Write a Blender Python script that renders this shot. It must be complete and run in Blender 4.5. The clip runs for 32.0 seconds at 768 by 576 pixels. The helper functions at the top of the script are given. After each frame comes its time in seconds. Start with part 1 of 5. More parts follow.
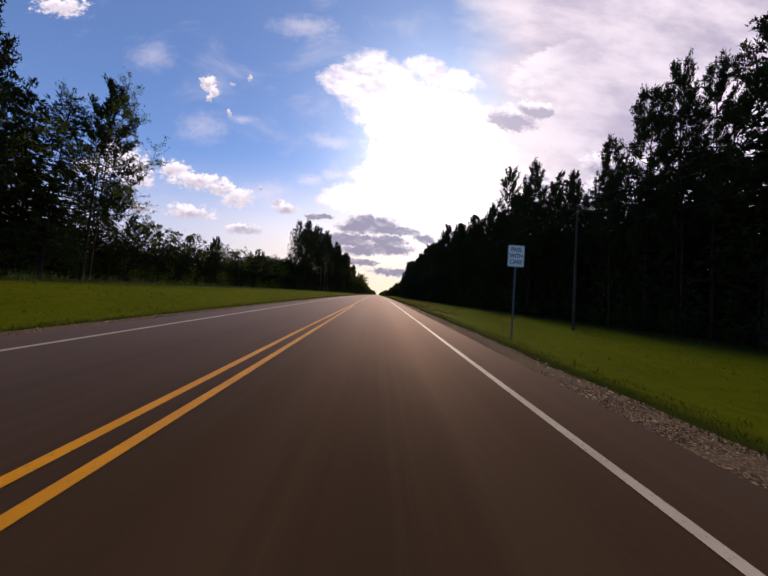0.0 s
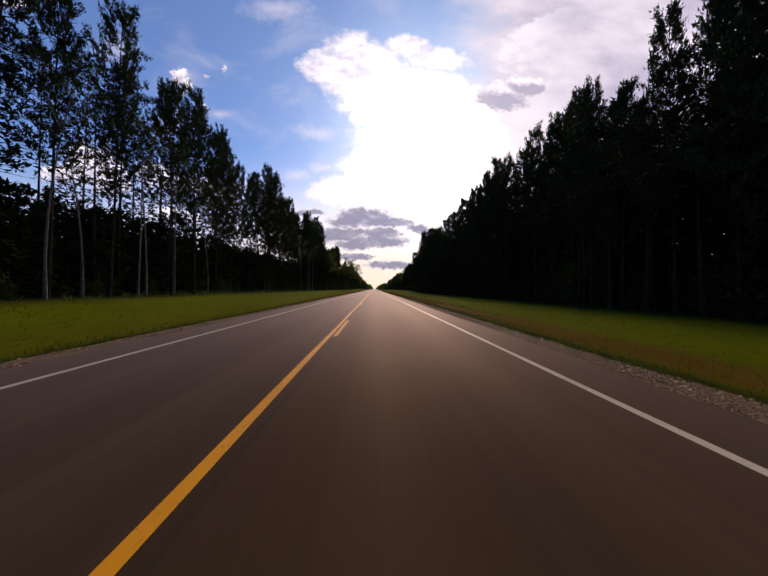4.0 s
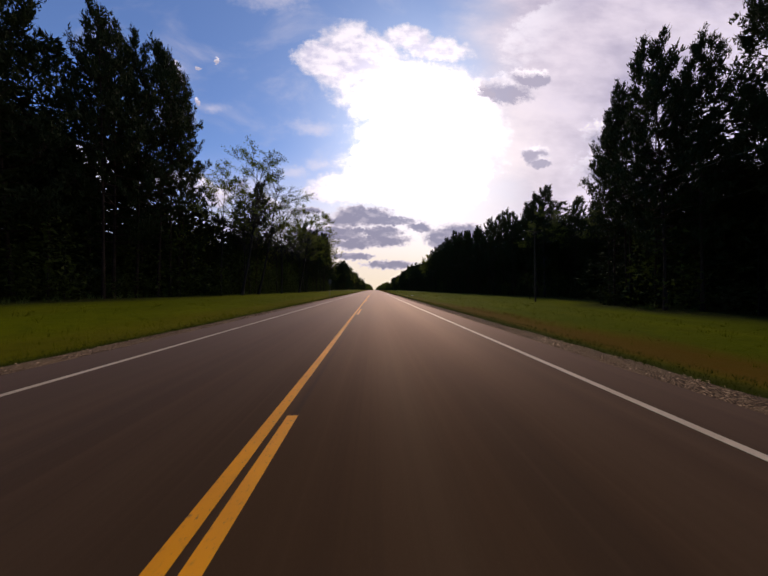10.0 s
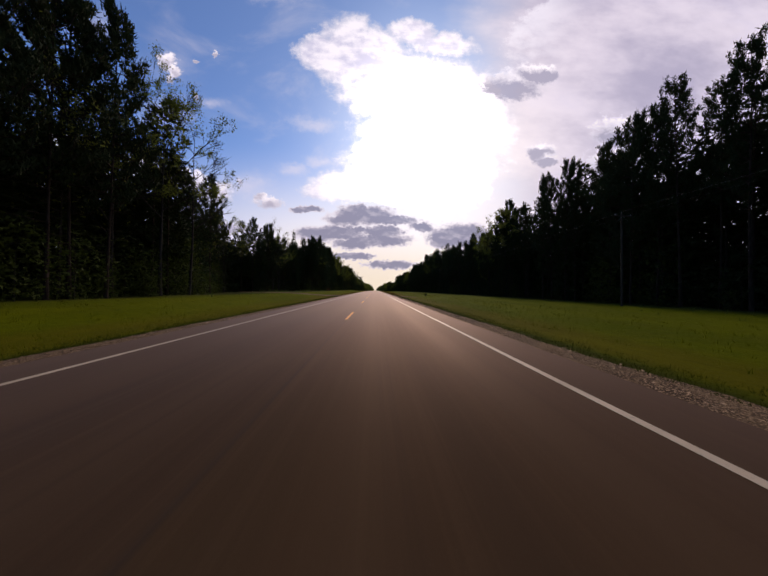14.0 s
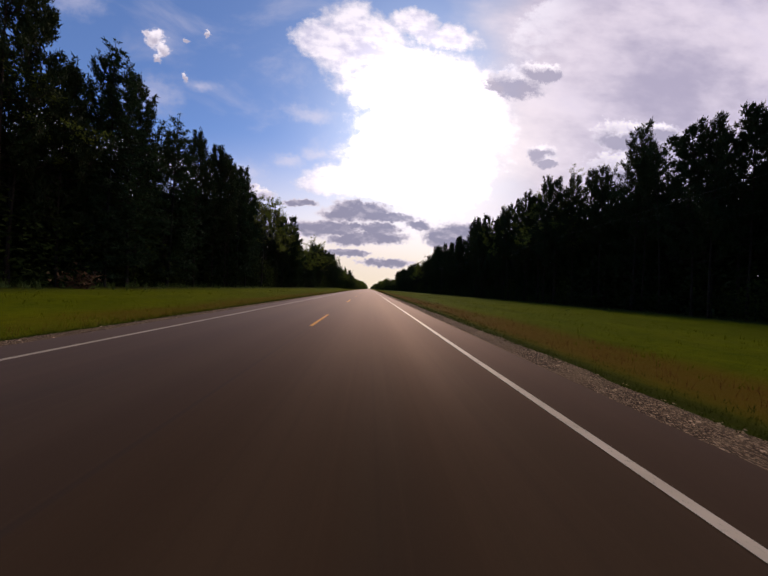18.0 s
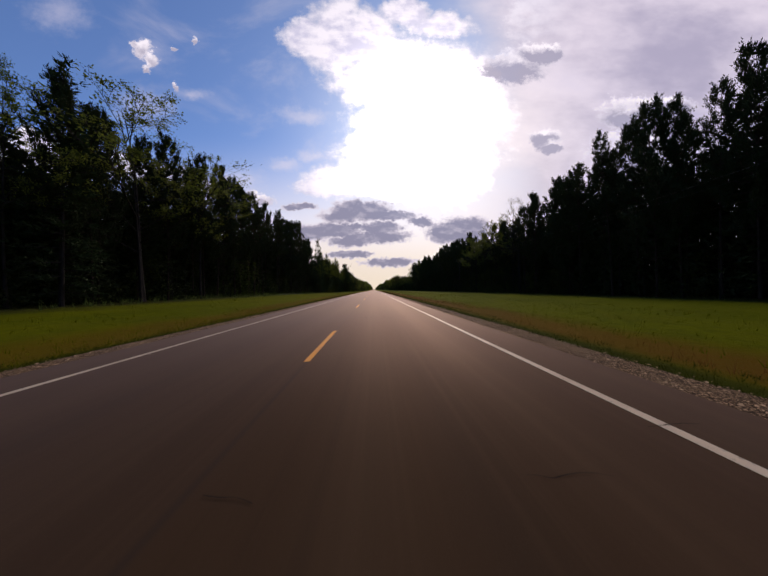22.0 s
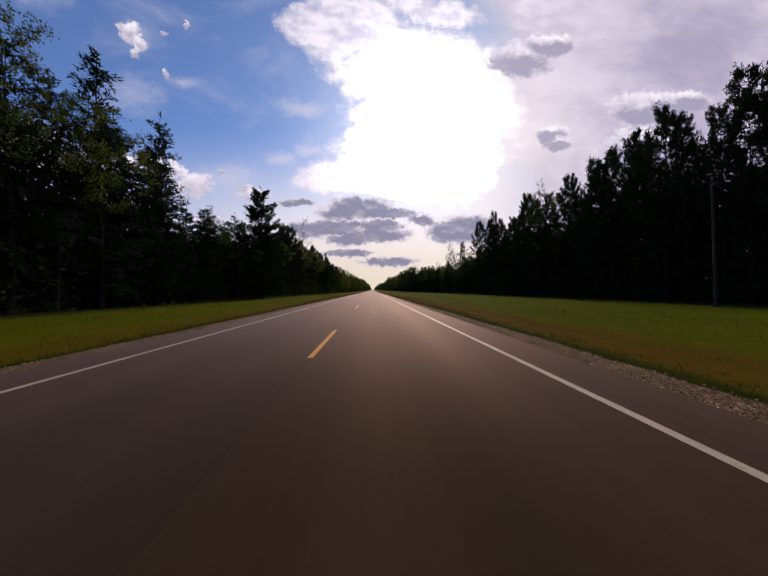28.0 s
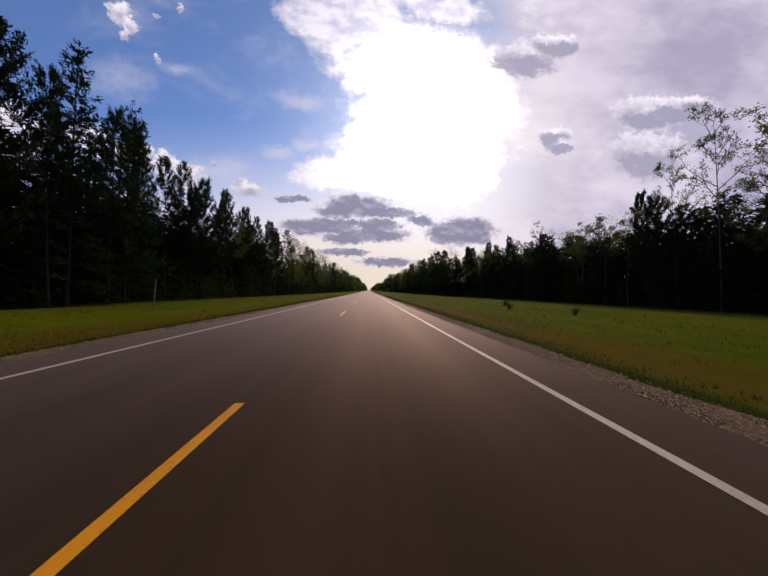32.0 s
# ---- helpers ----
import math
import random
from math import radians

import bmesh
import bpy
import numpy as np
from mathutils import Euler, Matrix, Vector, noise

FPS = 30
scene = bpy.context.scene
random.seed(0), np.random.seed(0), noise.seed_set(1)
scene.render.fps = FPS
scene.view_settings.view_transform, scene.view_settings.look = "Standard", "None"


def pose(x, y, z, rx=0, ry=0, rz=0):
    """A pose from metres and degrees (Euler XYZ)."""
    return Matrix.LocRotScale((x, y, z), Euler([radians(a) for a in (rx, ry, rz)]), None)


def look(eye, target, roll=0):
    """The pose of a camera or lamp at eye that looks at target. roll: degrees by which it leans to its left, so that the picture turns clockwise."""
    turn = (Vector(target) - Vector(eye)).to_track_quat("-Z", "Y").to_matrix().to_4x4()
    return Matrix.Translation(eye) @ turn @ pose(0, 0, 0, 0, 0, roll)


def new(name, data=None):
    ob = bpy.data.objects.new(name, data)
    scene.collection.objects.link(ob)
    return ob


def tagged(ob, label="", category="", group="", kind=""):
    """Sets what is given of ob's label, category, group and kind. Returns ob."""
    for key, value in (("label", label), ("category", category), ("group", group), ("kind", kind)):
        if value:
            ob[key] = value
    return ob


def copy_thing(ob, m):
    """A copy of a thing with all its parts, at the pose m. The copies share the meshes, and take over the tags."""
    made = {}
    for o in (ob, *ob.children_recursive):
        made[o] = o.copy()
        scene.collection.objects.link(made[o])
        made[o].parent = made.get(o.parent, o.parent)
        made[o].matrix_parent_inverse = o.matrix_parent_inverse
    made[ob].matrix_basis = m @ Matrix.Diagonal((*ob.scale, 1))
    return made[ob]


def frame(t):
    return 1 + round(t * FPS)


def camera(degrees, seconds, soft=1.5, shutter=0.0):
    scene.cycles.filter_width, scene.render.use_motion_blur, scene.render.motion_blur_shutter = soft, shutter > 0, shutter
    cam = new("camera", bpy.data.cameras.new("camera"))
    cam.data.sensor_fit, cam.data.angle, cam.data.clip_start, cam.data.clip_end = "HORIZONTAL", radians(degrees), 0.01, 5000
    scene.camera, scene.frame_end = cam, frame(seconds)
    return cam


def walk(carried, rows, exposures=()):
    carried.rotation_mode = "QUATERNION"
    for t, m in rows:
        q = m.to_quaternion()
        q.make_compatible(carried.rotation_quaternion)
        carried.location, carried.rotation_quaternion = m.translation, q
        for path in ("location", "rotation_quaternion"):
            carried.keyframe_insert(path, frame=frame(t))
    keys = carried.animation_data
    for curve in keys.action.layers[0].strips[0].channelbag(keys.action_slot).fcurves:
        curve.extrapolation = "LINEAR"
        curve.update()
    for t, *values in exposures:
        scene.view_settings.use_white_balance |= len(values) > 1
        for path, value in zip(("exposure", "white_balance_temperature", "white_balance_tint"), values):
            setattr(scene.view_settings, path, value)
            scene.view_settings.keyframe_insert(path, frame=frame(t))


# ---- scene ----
cam = camera(116.0, 32.0, soft=1.6, shutter=0.015)
EYE = 1.235  # the lens above the road

# slope of the road, in per cent, along its length
GRADE_Y = (-300, 0, 42, 83, 150, 200, 350, 420, 500, 620, 700, 900, 5000)
GRADE = (2.0, 1.9, 0.9, 0.33, 0.2, 0.42, 0.45, 0.35, 0.05, -0.28, -0.4, 0, 0)
STATION = np.arange(-300.0, 5001.0, 2.0)
LEVEL = np.concatenate(([0.0], np.cumsum(np.interp(STATION[:-1] + 1, GRADE_Y, GRADE) / 100 * 2.0)))
LEVEL -= np.interp(0, STATION, LEVEL)


def road_z(y):
    return np.interp(y, STATION, LEVEL)


# t, x, y, yaw, pitch, roll
ROWS = [
    (0.0, 1.70, -0.00, -1.67, 1.89, -4.22),
    (0.5, 1.44, 10.60, -0.93, 1.89, -2.17),
    (1.0, 1.19, 21.20, -0.98, 1.24, 0.61),
    (1.5, 1.00, 31.83, -1.23, 1.14, 0.76),
    (2.0, 0.81, 42.42, -1.44, 0.75, 1.59),
    (2.5, 0.82, 52.91, -2.15, 0.36, 0.06),
    (3.0, 0.83, 63.26, -1.75, 0.37, -0.24),
    (3.5, 0.88, 73.40, -2.24, 0.41, -0.43),
    (4.0, 0.92, 83.48, -2.36, 0.37, -0.42),
    (4.5, 0.91, 93.67, -2.30, 0.32, -1.46),
    (6.5, 0.88, 136.49, -1.66, 0.42, -1.35),
    (7.0, 0.88, 147.21, -1.22, 0.43, -0.22),
    (7.5, 0.77, 157.93, -1.54, 0.42, -0.34),
    (8.0, 0.65, 168.68, -1.60, 0.39, 0.24),
    (8.5, 0.64, 179.51, -1.85, 0.14, 0.62),
    (9.0, 0.63, 190.41, -1.91, 0.11, 1.22),
    (9.5, 0.67, 201.36, -2.42, 0.28, 0.05),
    (10.0, 0.71, 212.29, -2.39, 0.47, -0.13),
    (10.5, 0.76, 223.14, -2.54, 0.64, -0.56),
    (11.0, 0.81, 233.95, -2.62, 0.56, -0.94),
    (11.5, 0.95, 244.79, -2.61, 0.65, -0.29),
    (12.0, 1.09, 255.65, -2.62, 0.61, -0.55),
    (12.5, 1.12, 266.54, -2.47, 0.54, -1.20),
    (13.0, 1.15, 277.45, -2.33, 0.60, -0.94),
    (13.5, 1.11, 288.38, -2.25, 0.62, -0.69),
    (15.5, 0.95, 332.47, -2.16, 0.43, 0.33),
    (16.0, 0.91, 343.36, -2.29, 0.43, 2.08),
    (16.5, 1.02, 354.22, -3.00, 0.45, 2.51),
    (17.0, 1.14, 365.10, -3.35, 0.47, 1.47),
    (17.5, 1.38, 376.05, -3.74, 0.37, 0.43),
    (18.0, 1.63, 387.06, -3.64, 0.27, -2.25),
    (18.5, 1.74, 398.07, -3.05, 0.10, -3.12),
    (19.0, 1.84, 409.12, -2.37, 0.23, -2.28),
    (19.5, 1.70, 420.24, -2.15, 0.28, -1.78),
    (20.0, 1.55, 431.39, -2.09, 0.41, -0.80),
    (20.5, 1.37, 442.54, -1.87, 0.69, -0.58),
    (21.0, 1.19, 453.65, -1.59, 0.52, 1.44),
    (21.5, 1.15, 464.67, -2.18, 0.24, 1.99),
    (22.0, 1.11, 475.63, -2.45, 0.28, 1.13),
    (22.5, 1.14, 486.59, -2.58, 0.29, 1.06),
    (23.0, 1.17, 497.58, -2.98, 0.45, 0.48),
    (23.5, 1.19, 508.67, -2.89, 0.51, -0.44),
    (24.0, 1.22, 519.85, -2.87, 0.23, -1.23),
    (24.5, 1.17, 531.16, -2.47, 0.41, -0.62),
    (25.0, 1.12, 542.52, -2.68, 0.38, 0.08),
    (25.5, 1.11, 553.83, -2.50, 0.55, 0.50),
    (27.5, 1.09, 598.38, -2.56, 0.11, 0.70),
    (28.0, 1.08, 609.48, -2.76, 0.36, 0.48),
    (28.5, 1.03, 620.57, -2.74, 0.55, 0.11),
    (29.0, 0.98, 631.69, -2.73, 0.45, 0.08),
    (29.5, 0.96, 642.85, -2.68, 0.43, 0.88),
    (30.0, 0.93, 654.07, -2.84, 0.36, 1.37),
    (30.5, 1.04, 665.35, -3.06, 0.09, 1.98),
    (31.0, 1.14, 676.70, -3.46, 0.46, 1.37),
    (31.5, 1.22, 688.15, -3.38, 0.22, 0.38),
    (32.0, 1.29, 699.65, -3.67, 0.55, -0.89),
]
walk(cam, [(t, pose(x, y, float(road_z(y)) + EYE, 90 + pitch, roll, yaw)) for t, x, y, yaw, pitch, roll in ROWS],
     exposures=[(0.0, 0.25, 9300, 12), (4.0, 0.22, 9200, 12), (10.0, 0.05, 8950, 12), (20.0, 0.0, 8750, 12), (27.0, -0.1, 8600, 12), (32.0, -0.08, 8500, 12)])

# ---- sky and light ----
SUN_EL, SUN_AZ = radians(33), radians(10)
world = bpy.data.worlds.new("sky")
scene.world = world
world.use_nodes = True
wn, wl = world.node_tree.nodes, world.node_tree.links
sky = wn.new("ShaderNodeTexSky")
sky.sky_type, sky.sun_disc = "NISHITA", False
sky.sun_elevation, sky.sun_rotation = SUN_EL, SUN_AZ
sky.air_density, sky.dust_density, sky.ozone_density = 1.0, 0.6, 2.0
deep = wn.new("ShaderNodeMix")  # the deep blue of clear northern air
deep.data_type, deep.blend_type = "RGBA", "MULTIPLY"
deep.inputs[0].default_value, deep.inputs[7].default_value = 1.0, (0.84, 1.32, 2.25, 1)
wl.new(sky.outputs["Color"], deep.inputs[6])
wl.new(deep.outputs[2], wn["Background"].inputs["Color"])
wn["Background"].inputs["Strength"].default_value = 0.07
sun = new("sun", bpy.data.lights.new("sun", "SUN"))
sun.data.energy, sun.data.angle, sun.data.color = 3.2, radians(11), (1.0, 0.93, 0.84)
SUN_WAY = Vector((math.sin(SUN_AZ) * math.cos(SUN_EL), math.cos(SUN_AZ) * math.cos(SUN_EL), math.sin(SUN_EL)))
sun.matrix_world = look((0, 0, 60), Vector((0, 0, 60)) - SUN_WAY)


# ---- materials ----
class Nodes:
    """A small writer of node trees."""

    def __init__(self, name):
        self.mat = bpy.data.materials.new(name)
        self.mat.use_nodes = True
        self.n, self.l = self.mat.node_tree.nodes, self.mat.node_tree.links
        self.bsdf, self.out = self.n["Principled BSDF"], self.n["Material Output"]

    def put(self, socket, value):
        if hasattr(value, "is_output"):
            self.l.new(value, socket)
        elif value is not None:
            socket.default_value = value

    def math(self, op, a, b=None, c=None, clamp=False):
        m = self.n.new("ShaderNodeMath")
        m.operation, m.use_clamp = op, clamp
        for s, v in zip(m.inputs, (a, b, c)):
            self.put(s, v)
        return m.outputs[0]

    def vec(self, op, a, b=None, out="Vector"):
        m = self.n.new("ShaderNodeVectorMath")
        m.operation = op
        for s, v in zip(m.inputs, (a, b)):
            self.put(s, v)
        return m.outputs[out]

    def noise(self, scale, detail=4, rough=0.6, at=None, out="Fac", distort=0.0):
        m = self.n.new("ShaderNodeTexNoise")
        for k, v in (("Scale", scale), ("Detail", detail), ("Roughness", rough), ("Distortion", distort)):
            m.inputs[k].default_value = v
        self.put(m.inputs["Vector"], at)
        return m.outputs[out]

    def voronoi(self, scale, at=None, out="Distance"):
        m = self.n.new("ShaderNodeTexVoronoi")
        m.inputs["Scale"].default_value = scale
        self.put(m.inputs["Vector"], at)
        return m.outputs[out]

    def step(self, x, lo, hi):
        m = self.n.new("ShaderNodeMapRange")
        m.interpolation_type = "SMOOTHSTEP"
        for s, v in zip(m.inputs[:3], (x, lo, hi)):
            self.put(s, v)
        return m.outputs[0]

    def mix(self, f, a, b):
        m = self.n.new("ShaderNodeMix")
        m.data_type = "RGBA"
        self.put(m.inputs[0], f)
        for s, v in ((m.inputs[6], a), (m.inputs[7], b)):
            self.put(s, (*v, 1) if isinstance(v, tuple) else v)
        return m.outputs[2]

    def place(self, kind="Object"):
        return self.n.new("ShaderNodeTexCoord").outputs[kind]

    def world_place(self):
        return self.n.new("ShaderNodeNewGeometry").outputs["Position"]

    def bump(self, height, strength=0.3, distance=0.01):
        m = self.n.new("ShaderNodeBump")
        m.inputs["Strength"].default_value, m.inputs["Distance"].default_value = strength, distance
        self.l.new(height, m.inputs["Height"])
        self.l.new(m.outputs[0], self.bsdf.inputs["Normal"])

    def done(self, colour=None, rough=0.8, metal=0.0, spec=None):
        if isinstance(colour, tuple):
            colour = (*colour, 1)
        self.put(self.bsdf.inputs["Base Color"], colour)
        self.put(self.bsdf.inputs["Roughness"], rough)
        self.put(self.bsdf.inputs["Metallic"], metal)
        self.put(self.bsdf.inputs["Specular IOR Level"], spec)
        return self.mat


def split_xyz(k, v):
    m = k.n.new("ShaderNodeSeparateXYZ")
    k.l.new(v, m.inputs[0])
    return m.outputs


def asphalt():
    k = Nodes("asphalt")
    p = k.world_place()
    x, y, z = split_xyz(k, p)
    long = k.vec("MULTIPLY", p, (1, 0.02, 1))
    streak = k.noise(1.4, 5, 0.6, long)
    # worn wheel paths in both lanes
    lane = k.math("ABSOLUTE", k.math("SUBTRACT", k.math("ABSOLUTE", x), 1.83))
    path = k.step(k.math("ABSOLUTE", k.math("SUBTRACT", lane, 0.85)), 0.5, 0.05)
    oil = k.step(lane, 0.45, 0.0)
    stain = k.noise(0.35, 6, 0.65, k.vec("MULTIPLY", p, (1, 0.15, 1)))
    grain = k.noise(190, 3, 0.7, p)
    stones = k.voronoi(95, p, "Color")
    c = k.mix(streak, (0.05, 0.0255, 0.0115), (0.066, 0.0345, 0.0157))
    c = k.mix(k.math("MULTIPLY", path, 0.4), c, (0.084, 0.046, 0.022))
    c = k.mix(k.math("MULTIPLY", oil, k.math("MULTIPLY", stain, 0.7)), c, (0.031, 0.019, 0.0105))
    c = k.mix(k.step(stain, 0.5, 0.75), c, (0.06, 0.036, 0.017))
    c = k.mix(k.math("MULTIPLY", k.step(grain, 0.55, 0.75), 0.35), c, (0.13, 0.095, 0.065))
    c = k.mix(k.math("MULTIPLY", k.step(x, -0.02, -0.12), 0.14), c, (0.032, 0.023, 0.02))
    c = k.mix(k.math("MULTIPLY", k.step(k.math("ABSOLUTE", k.math("ADD", x, 0.06)), 0.05, 0.0), 0.5), c, (0.026, 0.02, 0.018))
    lines = k.noise(4.5, 4, 0.7, k.vec("MULTIPLY", p, (1, 0.008, 1)))
    c = k.mix(k.math("MULTIPLY", k.step(lines, 0.5, 0.68), 0.18), c, (0.11, 0.062, 0.031))
    c = k.mix(k.math("MULTIPLY", k.step(lines, 0.48, 0.32), 0.2), c, (0.022, 0.012, 0.008))
    # base colour lowered along y 200 to 420 to bring the brightness down
    darken = k.math("MULTIPLY", k.step(y, 200.0, 420.0), 0.24)
    c = k.mix(darken, c, (0.008, 0.0075, 0.0075))
    k.bump(k.math("ADD", grain, stones), 0.35, 0.004)
    k.done(c, 0.9, spec=0.0)
    gloss = k.n.new("ShaderNodeBsdfGlossy")
    gloss.inputs["Color"].default_value = (1.0, 0.74, 0.62, 1)
    k.put(gloss.inputs["Roughness"], k.math("ADD", k.math("MULTIPLY", k.math("ADD", streak, lines), 0.1), k.math("SUBTRACT", 0.58, k.math("MULTIPLY", path, 0.03))))
    edge = k.n.new("ShaderNodeFresnel")
    edge.inputs["IOR"].default_value = 1.26
    both = k.n.new("ShaderNodeMixShader")
    k.l.new(k.math("MULTIPLY", edge.outputs[0], 0.37), both.inputs[0])
    k.l.new(k.bsdf.outputs[0], both.inputs[1])
    k.l.new(gloss.outputs[0], both.inputs[2])
    k.l.new(both.outputs[0], k.out.inputs[0])
    return k.mat


def paint(name, light, worn, rough=0.5):
    k = Nodes(name)
    p = k.world_place()
    n = k.noise(26, 6, 0.75, p)
    s = k.noise(1.3, 4, 0.6, p)
    c = k.mix(k.step(s, 0.3, 0.75), light, worn)
    c = k.mix(k.math("MULTIPLY", k.step(n, 0.56, 0.7), 0.75), c, (0.06, 0.052, 0.05))
    k.bump(n, 0.3, 0.003)
    return k.done(c, rough, spec=0.3)


def gravel(name="gravel", dark=(0.085, 0.046, 0.024), light=(0.7, 0.43, 0.24), patch=(0.24, 0.145, 0.076)):
    k = Nodes(name)
    p = k.world_place()
    cell = k.voronoi(55, p, "Color")
    edge = k.voronoi(55, p)
    fine = k.noise(90, 4, 0.7, p)
    big = k.noise(1.1, 5, 0.6, p)
    shade = k.n.new("ShaderNodeRGBToBW")
    k.l.new(cell, shade.inputs[0])
    c = k.mix(k.step(shade.outputs[0], 0.25, 0.8), dark, light)
    c = k.mix(k.step(edge, 0.25, 0.7), c, (0.045, 0.024, 0.012))
    c = k.mix(k.math("MULTIPLY", k.step(big, 0.42, 0.68), 0.7), c, patch)
    k.bump(k.math("SUBTRACT", fine, edge), 0.8, 0.02)
    return k.done(c, 0.95, spec=0.08)


def ground():
    k = Nodes("turf")
    p = k.world_place()
    x, y, z = split_xyz(k, p)
    a = k.noise(0.16, 5, 0.6, p)
    b = k.noise(2.2, 6, 0.7, p)
    d = k.noise(24, 4, 0.7, p)
    c = k.mix(k.math("ADD", k.math("MULTIPLY", b, 0.6), k.math("MULTIPLY", k.step(k.noise(0.22, 5, 0.65, k.vec("MULTIPLY", p, (1, 0.35, 1))), 0.3, 0.7), 0.45)), (0.06, 0.076, 0.002), (0.148, 0.15, 0.003))
    # a band of rust-coloured seeding grass along the foot of each verge
    band = k.math("ABSOLUTE", k.math("SUBTRACT", k.math("ABSOLUTE", x), k.math("ADD", 7.6, k.math("MULTIPLY", a, 2.0))))
    dry = k.math("MULTIPLY", k.step(band, 3.2, 1.0), k.step(k.noise(0.05, 3, 0.5, p), 0.22, 0.42))
    # strong on the east side from the first pines on, fainter and narrower on the west side
    green = k.math("MULTIPLY", k.math("MULTIPLY", k.step(y, 225.0, 250.0), k.step(y, 400.0, 360.0)), 0.65)
    green = k.math("MAXIMUM", green, k.math("MULTIPLY", k.step(y, 620.0, 680.0), 0.25))
    east = k.math("MULTIPLY", k.math("MULTIPLY", k.step(x, -1.0, 1.0), k.step(y, 18.0, 50.0)), k.math("SUBTRACT", 1.0, green))
    west = k.math("MULTIPLY", k.step(x, 1.0, -1.0), k.math("ADD", k.math("MULTIPLY", k.step(y, 40.0, 80.0), 0.3), k.math("MULTIPLY", k.step(y, 330.0, 400.0), 0.4)))
    dry = k.math("MULTIPLY", dry, k.math("ADD", east, west))
    c = k.mix(k.math("MULTIPLY", k.step(d, 0.5, 0.75), 0.5), c, (0.04, 0.07, 0.01))
    mottle = k.step(k.noise(0.55, 6, 0.68, k.vec("MULTIPLY", p, (1, 0.6, 1))), 0.42, 0.68)
    c = k.mix(k.math("MULTIPLY", mottle, k.math("ADD", 0.22, k.math("MULTIPLY", k.step(y, 440.0, 600.0), 0.14))), c, (0.095, 0.074, 0.012))
    # yellower near the start: the golden light there, put into the grass colour
    c = k.mix(k.math("MULTIPLY", k.step(y, 240.0, 60.0), 0.25), c, (0.17, 0.175, 0.007))
    # dark tussocks and pale seed heads
    c = k.mix(k.math("MULTIPLY", k.step(k.noise(3.2, 6, 0.75, k.vec("MULTIPLY", p, (1, 0.7, 1))), 0.45, 0.66), 0.38), c, (0.034, 0.055, 0.003))
    c = k.mix(k.math("MULTIPLY", k.step(k.noise(9, 5, 0.8, p), 0.55, 0.72), 0.5), c, (0.17, 0.17, 0.018))
    c = k.mix(k.math("MULTIPLY", dry, k.math("ADD", 0.42, k.math("MULTIPLY", b, 0.7))), c, (0.145, 0.06, 0.009))
    fringe = k.math("MULTIPLY", k.step(k.math("ADD", k.math("ABSOLUTE", x), k.math("MULTIPLY", b, 0.8)), 7.5, 6.3), 0.85)
    c = k.mix(fringe, c, (0.03, 0.036, 0.004))
    # forest floor, with the shade at the wood's foot put into the colour
    floor_shade = k.math("MAXIMUM", k.step(x, -16.0, -21.5), k.step(k.math("SUBTRACT", x, k.math("MULTIPLY", k.step(y, 236.0, 246.0), 8.0)), 20.0, 26.5))
    c = k.mix(k.math("MULTIPLY", floor_shade, k.step(b, 0.25, 0.5)), c, (0.024, 0.026, 0.007))
    k.bump(k.math("ADD", b, d), 0.8, 0.08)
    return k.done(c, 0.95, spec=0.02)


def leafy(name, dark, light, through_light=0.35, vary=0.35):
    """Foliage: colour by leaf and by tree, with some light passing through."""
    k = Nodes(name)
    isle = k.n.new("ShaderNodeNewGeometry").outputs["Random Per Island"]
    tree = k.n.new("ShaderNodeObjectInfo").outputs["Random"]
    patch = k.noise(0.5, 3, 0.6, k.place())
    f = k.math("ADD", k.math("MULTIPLY", isle, 0.5), k.math("MULTIPLY", patch, 0.5))
    c = k.mix(f, dark, light)
    c = k.mix(k.math("MULTIPLY", tree, vary), c, tuple(v * s for v, s in zip(light, (1.25, 0.95, 0.7))))
    k.done(c, 0.75, spec=0.08)
    t = k.n.new("ShaderNodeBsdfTranslucent")
    k.l.new(c, t.inputs[0])
    m = k.n.new("ShaderNodeMixShader")
    m.inputs[0].default_value = through_light
    k.l.new(k.bsdf.outputs[0], m.inputs[1])
    k.l.new(t.outputs[0], m.inputs[2])
    k.l.new(m.outputs[0], k.out.inputs[0])
    return k.mat


def bark(name, dark, light, stretch=0.15, scale=9):
    k = Nodes(name)
    p = k.vec("MULTIPLY", k.place(), (1, 1, stretch))
    n = k.noise(scale, 6, 0.7, p)
    v = k.voronoi(scale * 0.8, p)
    c = k.mix(k.step(n, 0.3, 0.7), dark, light)
    k.bump(k.math("ADD", n, v), 0.8, 0.03)
    return k.done(c, 0.92, spec=0.1)


M_ASPHALT, M_GRAVEL, M_TURF = asphalt(), gravel(), ground()
M_TRACK = gravel("gravel_track", (0.15, 0.085, 0.046), (0.4, 0.25, 0.15), (0.24, 0.145, 0.08))
M_WHITE = paint("white_line_paint", (0.66, 0.5, 0.34), (0.5, 0.37, 0.24))
M_YELLOW = paint("yellow_line_paint", (0.9, 0.32, 0.002), (0.74, 0.255, 0.003), 0.55)
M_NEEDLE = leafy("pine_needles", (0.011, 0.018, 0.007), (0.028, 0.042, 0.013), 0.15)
M_SPRUCE = leafy("spruce_needles", (0.011, 0.023, 0.01), (0.032, 0.055, 0.02), 0.22)
